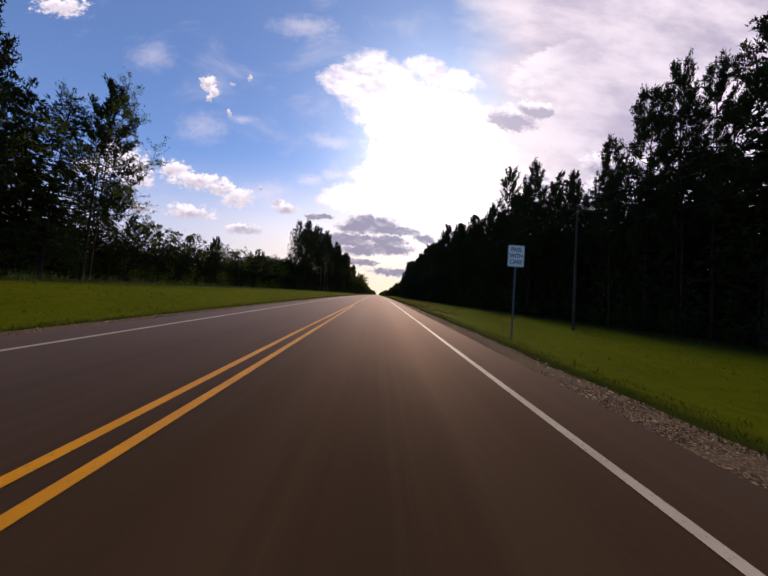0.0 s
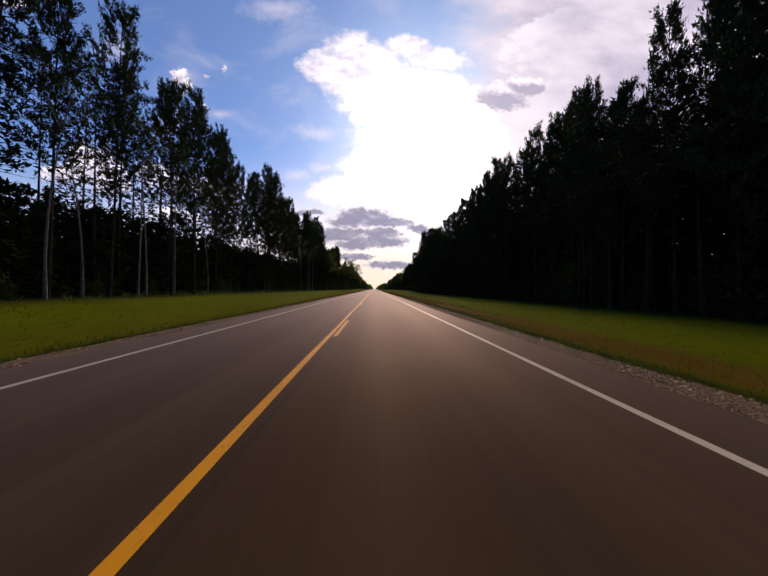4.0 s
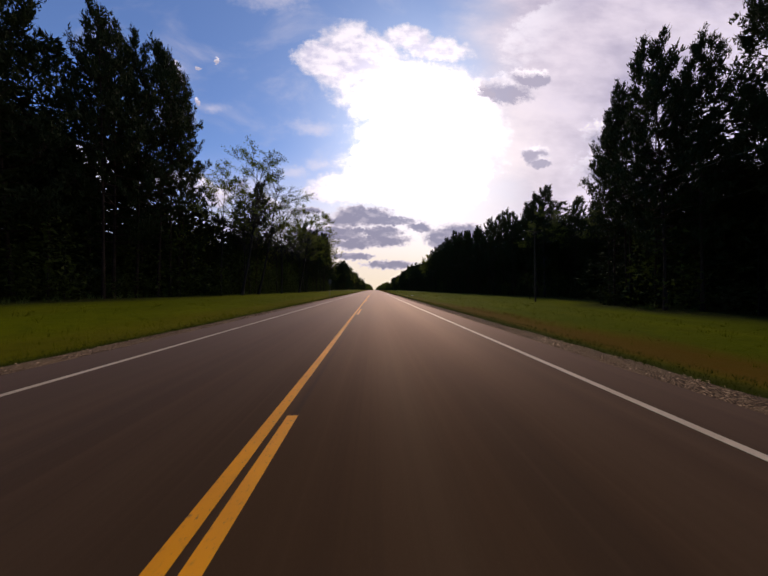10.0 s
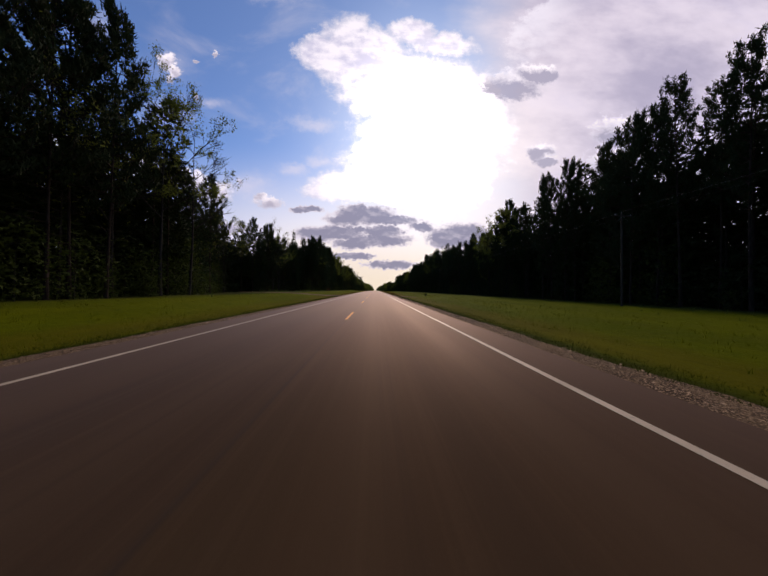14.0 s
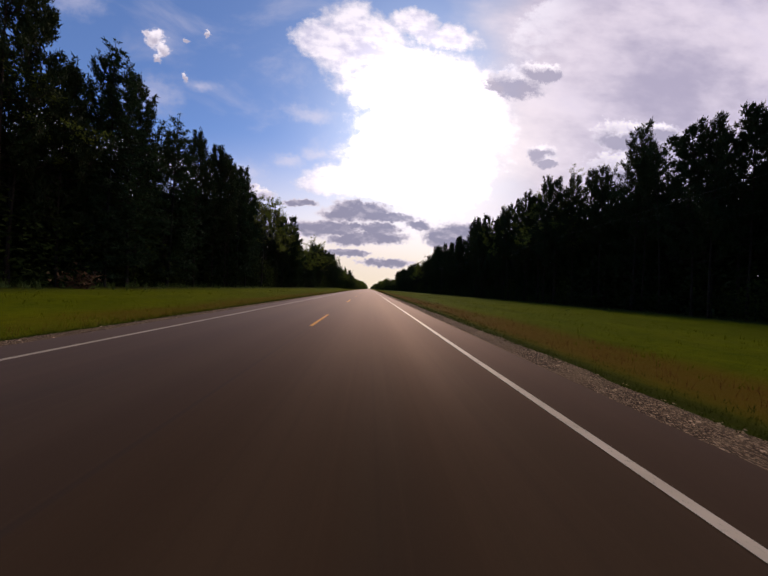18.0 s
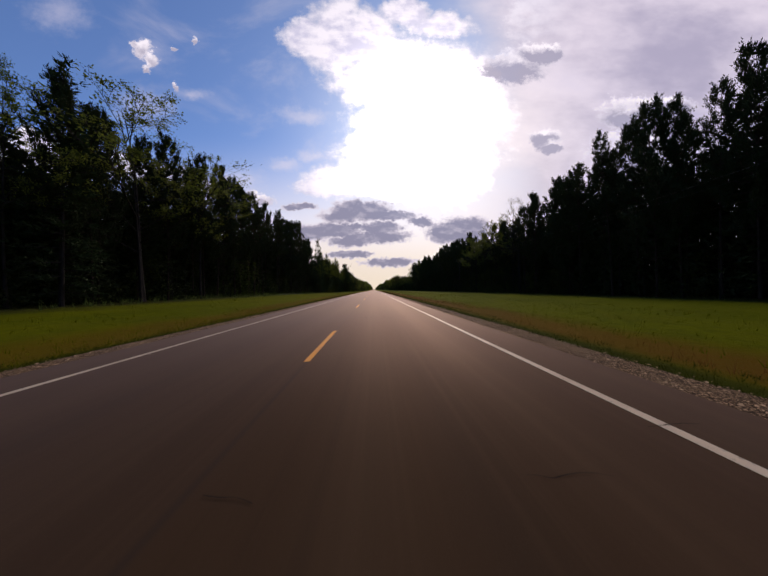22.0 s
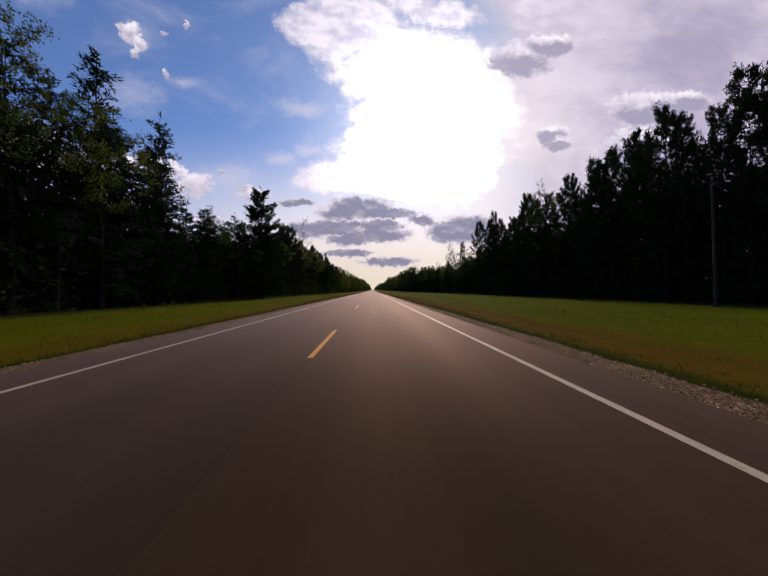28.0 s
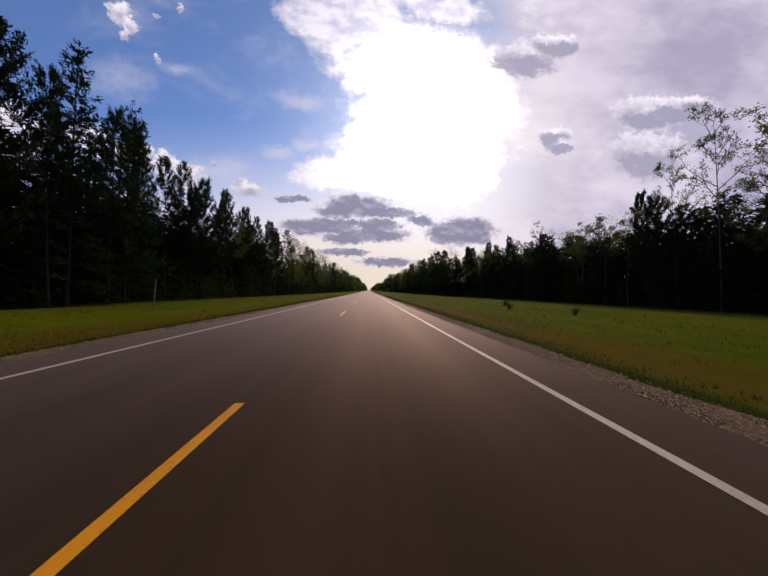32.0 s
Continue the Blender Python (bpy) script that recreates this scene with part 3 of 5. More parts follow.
line("edge_line", -3.66, 0.11, -60, 3000, M_WHITE, "white painted edge line")
line("edge_line", 3.66, 0.11, -60, 3000, M_WHITE, "white painted edge line")
DASH_X, DASH_0, PERIOD = -0.075, 68.36, 12.192
line("solid_line", DASH_X - 0.16, 0.11, -60, 260.5, M_YELLOW, "solid yellow centre line", flare=0.105)
line("solid_line", DASH_X, 0.11, -60, 17.5, M_YELLOW, "solid yellow centre line", flare=-0.07)
for i in range(-4, 120):
    y = DASH_0 + i * PERIOD
    if y > 19:
        line("dash", DASH_X, 0.105, y - 3.05, y, M_YELLOW, "yellow painted dash" if i < 1 else "", 1.0)


def crack(y, x0, x1, seed, width=0.007):
    r = random.Random(seed)
    n = int((x1 - x0) / 0.09)
    P = []
    dy = 0.0
    for i in range(n + 1):
        x = x0 + (x1 - x0) * i / n
        dy += r.uniform(-0.035, 0.035) - dy * 0.04
        w = width * (0.4 + r.random()) * min(1, 4 * (i + 0.6) / n, 4 * (n - i + 0.6) / n)
        P.append((x, y + dy + 0.07 * math.sin(x * 1.9 + seed), w))
    V = [(x, yy + s * w, float(road_surface(x, yy)) + 0.009) for x, yy, w in P for s in (-1, 1)]
    F = [(2 * i, 2 * i + 2, 2 * i + 3, 2 * i + 1) for i in range(n)]
    part("crack", mesh_of("crack", V, F, [M_TAR]), road, "dark jagged crack across the asphalt")


crack(477.15, 0.05, 0.38, 3, 0.004)
crack(477.13, 2.05, 2.65, 4, 0.004)
crack(477.6, -3.0, -2.7, 6)
crack(477.7, 3.5, 3.98, 10, 0.005)
crack(499.8, 3.3, 3.9, 9)
crack(521.22, -0.25, 0.02, 5, 0.004)
crack(521.27, 0.1, 0.3, 15, 0.004)
crack(521.2, 0.36, 0.62, 16, 0.004)
crack(521.2, 2.15, 2.9, 13, 0.005)
crack(486.1, 0.08, 2.67, 17, 0.006)
crack(362.12, -0.15, 0.2, 18, 0.005)
crack(362.08, 1.85, 2.64, 19, 0.006)
crack(504.2, 0.6, 2.4, 8, 0.03)
crack(660.4, 1.8, 3.1, 11, 0.04)
crack(660.2, 4.0, 4.6, 12, 0.04)


def stain(x, y, rx, ry, seed):
    """A dark ragged spot on the asphalt."""
    r = random.Random(seed)
    rim = [(x + rx * f * math.cos(a), y + ry * f * math.sin(a)) for a, f in ((i * 0.2618, r.uniform(0.75, 1.15)) for i in range(24))]
    V = [(px, py, float(road_surface(px, py)) + 0.008) for px, py in [(x, y)] + rim]
    part("stain", mesh_of("stain", V, [(0, 1 + i, 1 + (i + 1) % 24) for i in range(24)], [M_STAIN]), road, "dark dried oil stain on the asphalt")


stain(2.26, 628.81, 0.13, 0.085, 1)
stain(4.13, 629.25, 0.1, 0.05, 2)


# gravel farm track that crosses the verges
def track_mid(x):
    return np.where(x < 0, TRACK_Y + 0.3, TRACK_Y - 3.1 + 1.6 * np.exp(-(np.abs(x) - 4.9) / 1.2))


def track_half(x):
    """Half the width of the track at x."""
    ax = np.abs(x)
    return np.where(x < 0, 2.0 + 3.2 * np.exp(-(ax - 4.9) / 2.5), 0.8 + 2.6 * np.exp(-(ax - 4.9) / 1.2))


def track(name, side):
    xs = np.linspace(4.9, 27.0 if side < 0 else 9.6, 24) * side
    ts = np.linspace(-1, 1, 9)
    half = track_half(xs) * (1 + 0.07 * np.sin(xs * 2.3))
    X = np.repeat(xs[:, None], 9, 1)
    Y = track_mid(X) + half[:, None] * ts[None]
    crown = ground_z(X, Y) + 0.06
    Z = np.where(np.abs(ts[None]) > 0.99, ground_z(X, Y) - 0.05, crown)
    Z = np.where(np.abs(X) < 5.0, road_z(Y) - 0.045, Z)
    V = np.stack([X, Y, Z], -1).reshape(-1, 3)
    a = (np.arange(23)[:, None] * 9 + np.arange(8)[None]).ravel()
    F = np.stack([a, a + 9, a + 10, a + 1], 1)
    if side < 0:
        F = F[:, ::-1]
    ob = part(name, mesh_of(name, V, F, [M_TRACK]))
    return tagged(ob, "pale gravel farm track meeting the highway across the verge", "gravel track", kind="structure")


track("track_west", -1)
track("track_east", 1)

# the cloud shell
aa = np.linspace(-1.75, 1.75, 49)
ee = np.concatenate(((-0.02,), np.linspace(0.0, 1.2, 30)))
A, E = np.meshgrid(aa, ee)
V = np.stack([SHELL * np.cos(E) * np.sin(A), SHELL_Y + SHELL * np.cos(E) * np.cos(A), SHELL * np.sin(E)], -1).reshape(-1, 3)
q = (np.arange(len(ee) - 1)[:, None] * 49 + np.arange(48)[None]).ravel()
clouds = part("backdrop", mesh_of("backdrop", V, np.stack([q, q + 1, q + 50, q + 49], 1), [cloud_material()], smooth=True))
tagged(clouds, "broken white and grey clouds with a bright bank before the sun", "clouds", kind="structure")


# ---- plants ----
def tube(points, radii, sides=5):
    """Corners and triangles of a tapered tube along the points."""
    P, R = np.asarray(points, float), np.asarray(radii, float)
    T = np.gradient(P, axis=0)
    T /= np.linalg.norm(T, axis=1)[:, None] + 1e-9
    U = np.cross(T, np.where(np.abs(T[:, 2:3]) > 0.9, (1.0, 0, 0), (0, 0, 1.0)))
    U /= np.linalg.norm(U, axis=1)[:, None] + 1e-9
    W = np.cross(T, U)
    a = np.linspace(0, 2 * np.pi, sides, endpoint=False)
    V = (P[:, None] + R[:, None, None] * (np.cos(a)[None, :, None] * U[:, None] + np.sin(a)[None, :, None] * W[:, None])).reshape(-1, 3)
    i = (np.arange(len(P) - 1)[:, None] * sides + np.arange(sides)[None]).ravel()
    j = (np.arange(len(P) - 1)[:, None] * sides + (np.arange(sides)[None] + 1) % sides).ravel()
    return V, np.concatenate([np.stack([i, j, j + sides], 1), np.stack([i, j + sides, i + sides], 1)])


def merge(pieces):
    V, F, n = [], [], 0
    for v, f in pieces:
        V.append(v)
        F.append(np.asarray(f) + n)
        n += len(v)
    return np.concatenate(V), np.concatenate(F)


def tufts(centres, ways, rng, blades=7, length=0.5, width=0.12, spread=0.9):
    """Bunches of needles: narrow blades that fan out about each way."""
    C, D = np.repeat(centres, blades, 0), np.repeat(ways, blades, 0)
    D = D + rng.normal(0, spread, D.shape)
    D /= np.linalg.norm(D, axis=1)[:, None] + 1e-9
    S = np.cross(D, rng.normal(size=D.shape))
    S /= np.linalg.norm(S, axis=1)[:, None] + 1e-9
    L = length * rng.uniform(0.6, 1.25, (len(C), 1))
    B = C + rng.normal(0, 0.08, C.shape)
    V = np.stack([B - S * width / 2, B + S * width / 2, B + D * L], 1).reshape(-1, 3)
    return V, np.arange(len(V)).reshape(-1, 3)


def leaves(centres, rng, size=0.3, hang=0.3):
    """Small folded leaf sprays at the centres."""
    n = len(centres)
    D = rng.normal(size=(n, 3))
    D[:, 2] -= hang
    D /= np.linalg.norm(D, axis=1)[:, None]
    S = np.cross(D, rng.normal(size=(n, 3)))
    S /= np.linalg.norm(S, axis=1)[:, None] + 1e-9
    s = size * rng.uniform(0.55, 1.4, (n, 1))
    V = np.stack([centres - D * s * 0.5 - S * s * 0.3, centres + S * s * 0.42, centres + D * s * 0.6], 1).reshape(-1, 3)
    return V, np.arange(n * 3).reshape(-1, 3)


def stem(h, r, rng, bend=0.02, n=7, sides=7):
    z = np.linspace(0, 1, n)
    b = rng.normal(0, bend, 2) * h
    P = np.stack([b[0] * z ** 2 + 0.05 * np.sin(z * 6 + b[1]), b[1] * z ** 2 + 0.05 * np.sin(z * 5 + b[0]), h * z], 1)
    P[0, 2] = -0.3
    R = r * (1 - 0.88 * z)
    R[0] *= 1.35
    return P, R, tube(P, R, sides)


def along(P, z):
    return np.array([np.interp(z, P[:, 2], P[:, i]) for i in range(3)])


def red_pine(seed, h=24.0, low=0.5, wide=2.9, fine=1.0):
    """A tall pine with a bare trunk and a crown of upturned boughs that end in round needle brushes."""
    r = np.random.default_rng(seed)
    P, R, trunk = stem(h, 0.0046 * h, r, 0.008)
    wood, C, D = [trunk], [], []
    z = low * h
    turn = r.uniform(0, 6.283)
    while z < h * 0.935:
        f = (z - low * h) / (h - low * h)
        reach = wide * min(0.62 + 1.2 * f, 1.25 * (1 - f) ** 0.9 + 0.06)
        for i in range(r.integers(3, 5)):
            turn += 2.1 + r.normal(0, 0.5)
            a, ln = turn, reach * r.uniform(0.5, 1.2)
            out = np.array((math.cos(a), math.sin(a), 0))
            side = np.array((-math.sin(a), math.cos(a), 0))
            base = along(P, z)
            mid = base + out * ln * 0.6 + (0, 0, ln * (0.02 + 0.35 * f))
            tip = base + out * ln * (1 - 0.2 * f) + (0, 0, ln * (0.3 + 0.75 * f) + 0.2)
            wood.append(tube([base, mid, tip], [0.028 + 0.011 * ln, 0.02, 0.008], 3))
            n = int(fine * (0.8 + 1.9 * f + 1.9 * ln * (0.35 + 0.65 * f)) + r.random())
            for s in np.linspace(0.4, 1.0, max(2, n)):
                c = mid + (tip - mid) * (2 * s - 1) if s > 0.5 else base + (mid - base) * 2 * s
                twig = side * r.normal(0, 0.26) * ln * 0.6 + out * r.uniform(0, 0.2) + (0, 0, r.uniform(0.35, 0.85))
                if r.random() < 0.45:
                    wood.append(tube([c, c + twig], [0.014, 0.006], 3))
                for q in (0.45, 0.7, 0.95, 1.2):
                    C.append(c + twig * q + r.normal(0, 0.06, 3))
                    D.append(out * 0.2 + (0, 0, 1.5))
        z += r.uniform(0.5, 0.85)
    for i in range(14):
        z, a, ln = r.uniform(0.15, low + 0.05) * h, r.uniform(0, 6.283), r.uniform(0.4, 1.9)
        base = along(P, z)
        wood.append(tube([base, base + (math.cos(a) * ln, math.sin(a) * ln, r.uniform(-0.3, 0.15))], [0.02, 0.006], 3))
    for q in range(6):
        C.append(along(P, h * (0.95 + 0.008 * q)))
        D.append((0, 0, 1.4))
    return merge(wood), tufts(np.array(C), np.array(D), r, 7, 0.3, 0.085, 0.6)


def spruce(seed, h=18.0, low=0.1, wide=0.2, fine=1.0, ragged=0.3):
    """A full conifer, branched nearly to the ground, with a pointed top."""
    r = np.random.default_rng(seed)
    P, R, trunk = stem(h, 0.0065 * h, r, 0.008)
    wood, C, D = [trunk], [], []
    z = low * h
    while z < h * 0.97:
        f = z / h
        reach = wide * h * (1 - f) ** 0.8 * min(1, 0.55 + 2.2 * (f - low)) + 0.25
        for i in range(r.integers(4, 7)):
            a, ln = r.uniform(0, 6.283), reach * r.uniform(1 - ragged, 1 + ragged * 0.6)
            tip = np.array((math.cos(a) * ln, math.sin(a) * ln, ln * (-0.18 + 0.75 * f ** 1.5)))
            base = along(P, z)
            wood.append(tube([base, base + tip], [0.02 + 0.01 * ln, 0.008], 3))
            for s in np.linspace(0.3, 1.0, max(2, int(fine * ln * 4.0))):
                C.append(base + tip * s + r.normal(0, 0.14, 3) * (0.4 + ln * 0.25))
                D.append((math.cos(a) * 0.9, math.sin(a) * 0.9, 0.1 + 0.3 * f))
        z += r.uniform(0.32, 0.6) * (h / 18) ** 0.5
    C.append(along(P, h))
    D.append((0, 0, 1.5))
    return merge(wood), tufts(np.array(C), np.array(D), r, 8, 0.32, 0.11, 0.7)


def white_pine(seed, h=22.0, low=0.06, wide=0.235, gaps=0.2):
    """A broad pine of level, plumed boughs in tiers, upturned at the ends, under a rounded top."""
    r = np.random.default_rng(seed)
    P, R, trunk = stem(h, 0.0075 * h, r, 0.008)
    wood, C, D = [trunk], [], []
    z = low * h
    while z < h * 0.97:
        f = z / h
        reach = wide * h * min(0.75 + 0.9 * f, 1.25 * (1 - f) ** 0.72 + 0.06) * r.uniform(1 - gaps, 1.08)
        for i in range(r.integers(5, 8)):
            a, ln = r.uniform(0, 6.283), reach * r.uniform(0.6, 1.1)
            out, side = np.array((math.cos(a), math.sin(a), 0)), np.array((-math.sin(a), math.cos(a), 0))
            base = along(P, z) + (0, 0, r.normal(0, 0.12))
            mid, tip = base + out * ln * 0.6 + (0, 0, ln * 0.22 * f), base + out * ln + (0, 0, ln * (0.08 + 0.55 * f ** 1.5) + 0.1)
            wood.append(tube([base, mid, tip], [0.025 + 0.012 * ln, 0.02, 0.008], 3))
            for s in np.linspace(0.28, 1.0, max(3, int(ln * 3.4))):
                c = mid + (tip - mid) * (2 * s - 1) if s > 0.5 else base + (mid - base) * 2 * s
                for q in range(4):
                    C.append(c + side * r.normal(0, 0.2) * ln * (1.25 - s) + (0, 0, r.uniform(0.0, 0.22)))
                    D.append(out * 0.7 + (0, 0, 0.45))
        z += r.uniform(0.45, 0.8) * (h / 22)
    C.append(along(P, h))
    D.append((0, 0, 1.5))
    return merge(wood), tufts(np.array(C), np.array(D), r, 7, 0.36, 0.11, 0.6)


def broadleaf(seed, h=16.0, low=0.3, wide=0.26, leaf=900, twig=1.0, size=0.3, lean=0.03):
    """A forked spring tree with thin leaves in sprays along its twigs (few leaves: nearly bare)."""
    r = np.random.default_rng(seed)
    P, R, trunk = stem(h * 0.8, (0.0068 if wide > 0.16 else 0.0045) * h, r, lean, 7, 6)
    wood, A, B = [trunk], [], []

    def grow(base, way, ln, rad, level):
        bend = r.normal(0, 0.13, 3) * ln
        p = np.array([base, base + way * ln * 0.5 + bend * 0.5, base + way * ln + bend])
        p[2, 2] += 0.1 * ln
        wood.append(tube(p, [rad, rad * 0.7, rad * 0.35], 3) if level < 2 else tube(p[[0, 2]], [max(rad, 0.008), 0.005], 3))
        if level > 0:
            A.append(p[1]), B.append(p[2])
        if level < 3:
            for i in range(int((4, 4, 3)[level] * twig + r.random() * 0.9)):
                s = r.uniform(0.35, 1.0)
                b = p[1] + (p[2] - p[1]) * (2 * s - 1) if s > 0.5 else p[0] + (p[1] - p[0]) * 2 * s
                w = way + r.normal(0, 0.5, 3)
                w[2] = abs(w[2]) * 0.7 + 0.18
                grow(b, w / np.linalg.norm(w), ln * r.uniform(0.4, 0.65), rad * 0.5, level + 1)

    for i in range(11):
        f = low + (0.8 - low) * (i + r.random()) / 11
        a = i * 2.4 + r.normal(0, 0.4)
        up = 0.5 + 0.9 * f
        w = np.array((math.cos(a), math.sin(a), up))
        grow(along(P, f * h), w / np.linalg.norm(w), wide * h * (1.25 - f) * r.uniform(0.7, 1.2), 0.0035 * h * (1.2 - f), 0)
    A, B = np.array(A), np.array(B)
    pick = r.integers(0, len(A), leaf)
    C = A[pick] + (B - A)[pick] * r.uniform(0.2, 1.1, (leaf, 1)) + r.normal(0, 0.0065 * h, (leaf, 3))
    return merge(wood), leaves(C, r, size)


def shrub(seed, h=3.0, wide=1.6, n=520, size=0.17):
    r = np.random.default_rng(seed)
    wood, ends = [], []
    for i in range(8):
        a, ln = r.uniform(0, 6.283), r.uniform(0.2, 1.0) * wide
        tip = np.array((math.cos(a) * ln, math.sin(a) * ln, h * r.uniform(0.55, 1.0)))
        p = np.array([(0, 0, -0.1), tip * (0.35, 0.35, 0.5), tip])
        wood.append(tube(p, [0.035, 0.022, 0.008], 3))
        for s in np.linspace(0.25, 1.0, 7):
            ends.append(p[0] + (p[1] - p[0]) * 2 * s if s < 0.5 else p[1] + (p[2] - p[1]) * (2 * s - 1))
    E = np.array(ends)
    C = E[r.integers(0, len(E), n)] + r.normal(0, 0.16 * wide, (n, 3))
    C[:, 2] = np.abs(C[:, 2])
    return merge(wood), leaves(C, r, size)


def plant(name, made, bark_mat, leaf_mat, label, category):
    """A plant as an Empty with a trunk and a crown, out of sight until it is copied."""
    root = tagged(new(name), label, category)
    wood, crown = made
    part("trunk", mesh_of("trunk", *wood, [bark_mat], smooth=True), root)
    if crown is not None:
        part("crown", mesh_of("crown", *crown, [leaf_mat]), root)
    return root


KINDS = {}


def stock(key, name, shapes, bark_mat, leaf_mat, label, category, group, size):
    KINDS[key] = dict(name=name, shapes=shapes, bark=bark_mat, leaf=leaf_mat, label=label, category=category, group=group, size=size, made={})


stock("pine", "red_pine", [red_pine(s, 24, lo, w, 1.25) for s, lo, w in ((1, 0.4, 2.5), (2, 0.36, 2.7), (3, 0.45, 2.4), (4, 0.34, 2.6), (5, 0.42, 2.5))], M_PINE_BARK, M_NEEDLE,
      "tall dark red pine with a bare trunk in the roadside wood", "pine tree", "pines along the highway", 24)
stock("thick", "jack_pine", [red_pine(s, 19, lo, w, 1.7) for s, lo, w in ((11, 0.25, 2.9), (12, 0.3, 2.6), (13, 0.2, 3.1), (14, 0.28, 2.7))], M_PINE_BARK, M_NEEDLE,
      "dark bushy pine crowned low on its trunk at the wood's edge", "pine tree", "bushy pines along the highway", 19)
stock("spruce", "spruce", [spruce(s, 18, lo, w) for s, lo, w in ((21, 0.08, 0.17), (22, 0.12, 0.2), (23, 0.06, 0.14))] + [spruce(24, 18, 0.05, 0.24, 1.7)], M_BARK, M_SPRUCE,
      "dark green spire-topped spruce at the edge of the wood", "spruce tree", "spruces along the highway", 18)
stock("white_pine", "white_pine", [white_pine(s) for s in (25, 26)], M_PINE_BARK, M_SPRUCE,
      "big dense white pine with level boughs at the edge of the wood", "pine tree", "white pines along the highway", 22)
stock("leafy", "broadleaf_tree", [broadleaf(s, 17, lo, w, 6800, 0.95, 0.115) for s, lo, w in ((31, 0.3, 0.24), (32, 0.2, 0.28), (33, 0.35, 0.22))], M_BARK, M_LEAF,
      "broadleaf tree with thin yellow-green spring leaves", "broadleaf tree", "broadleaf trees along the highway", 17)
stock("bare", "bare_tree", [broadleaf(s, 17, 0.3, 0.22, 700, 1.35, 0.09) for s in (41, 42)], M_BARK, M_LEAF,
      "almost leafless grey broadleaf tree with fine twigs", "bare tree", "bare trees along the highway", 17)
stock("birch", "birch", [broadleaf(s, 20, 0.45, 0.15, 2200, 0.9, 0.15, 0.03) for s in (51, 52, 53)], M_PALE_BARK, M_LEAF,
      "thin tall birch with a sparse high crown", "birch tree", "birches beside the clearing", 20)
stock("young", "young_tree", [broadleaf(s, 7, 0.12, 0.3, 2000, 0.8, 0.16) for s in (61, 62, 63)], M_BARK, M_SHRUB,
      "young bushy broadleaf tree leafed to the ground", "young tree", "young trees along the verge", 7)
stock("shrub", "shrub", [shrub(s, 3, w) for s, w in ((71, 1.5), (72, 1.9), (73, 1.3))], M_BARK, M_SHRUB,
      "low dark green shrub under the trees", "shrub", "shrubs at the wood's edge", 3)
def lite_tree(seed, h, low, wide, clumps, blades, length, pointed=0.0, leafy_=False):
    """A plainer tree for the depth of the wood: a trunk and a crown of coarse clumps."""
    r = np.random.default_rng(seed)
    P, R, trunk = stem(h, 0.005 * h, r, 0.01, 3, 4)
    f = r.random(clumps) ** (1.0 + 0.5 * pointed)
    out = (1 - f) ** 0.8 * pointed + (1 - pointed) * np.sqrt(np.clip(1 - (2 * f - 0.9) ** 2 / 1.3, 0.05, 1))
    a, q = r.uniform(0, 6.283, clumps), np.sqrt(r.uniform(0.05, 1, clumps)) * wide * out
    C = np.stack([np.cos(a) * q, np.sin(a) * q, h * (low + (0.98 - low) * f)], 1)
    D = np.stack([np.cos(a), np.sin(a), 0.5 + 0 * a], 1)
    if leafy_:
        C = np.repeat(C, blades, 0) + r.normal(0, 0.5, (clumps * blades, 3))
        return trunk, leaves(C, r, length)
    return trunk, tufts(C, D, r, blades, length, length * 0.42, 0.8)


LITE = {
    "pine": [lite_tree(s, 24, lo, 2.5, 240, 6, 0.38, 0.5) for s, lo in ((5, 0.38), (6, 0.46), (7, 0.42))],
    "thick": [lite_tree(s, 19, 0.22, 2.6, 330, 6, 0.46, 0.6) for s in (14, 15, 16)],
    "spruce": [lite_tree(24, 18, 0.06, 3.4, 190, 5, 0.5, 1.0)],
    "leafy": [lite_tree(s, 17, 0.2, 3.4, 120, 9, 0.24, 0.0, True) for s in (34, 35)],
    "bare": [lite_tree(43, 17, 0.3, 3.0, 50, 6, 0.2, 0.0, True)],
    "birch": [lite_tree(54, 20, 0.5, 2.6, 80, 7, 0.24, 0.0, True)],
    "young": [lite_tree(s, 7, 0.02, 2.1, 64, 9, 0.3, 0.2, True) for s in (64, 65, 66)],
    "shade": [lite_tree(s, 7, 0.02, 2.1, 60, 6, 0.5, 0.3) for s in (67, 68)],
    "bright": [lite_tree(s, 7, 0.02, 2.1, 64, 9, 0.28, 0.1, True) for s in (69, 70)],
    "shrub": [lite_tree(s, 3, 0.0, 1.6, 40, 8, 0.2, 0.0, True) for s in (74, 75)],
    "fill": [lite_tree(s, 19, -0.03, 3.2, 230, 4, 1.05, 0.45) for s in (95, 96, 97)],
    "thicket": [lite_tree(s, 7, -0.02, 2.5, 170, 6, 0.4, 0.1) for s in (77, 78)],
    "fine_fill": [lite_tree(s, 19, -0.03, 3.2, 240, 4, 0.9, 0.3) for s in (98, 99)],
    "far_pine": [lite_tree(s, 19, 0.02, 3.2, 26, 4, 2.1, 0.3) for s in (91, 92)],
    "far_leafy": [lite_tree(93, 17, 0.02, 3.4, 34, 2, 1.7, 0.0, True)],
}
# brush copies: sunlit (bright) and shaded (shade, thicket) looks put into leaf colour
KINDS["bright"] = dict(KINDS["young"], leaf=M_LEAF)
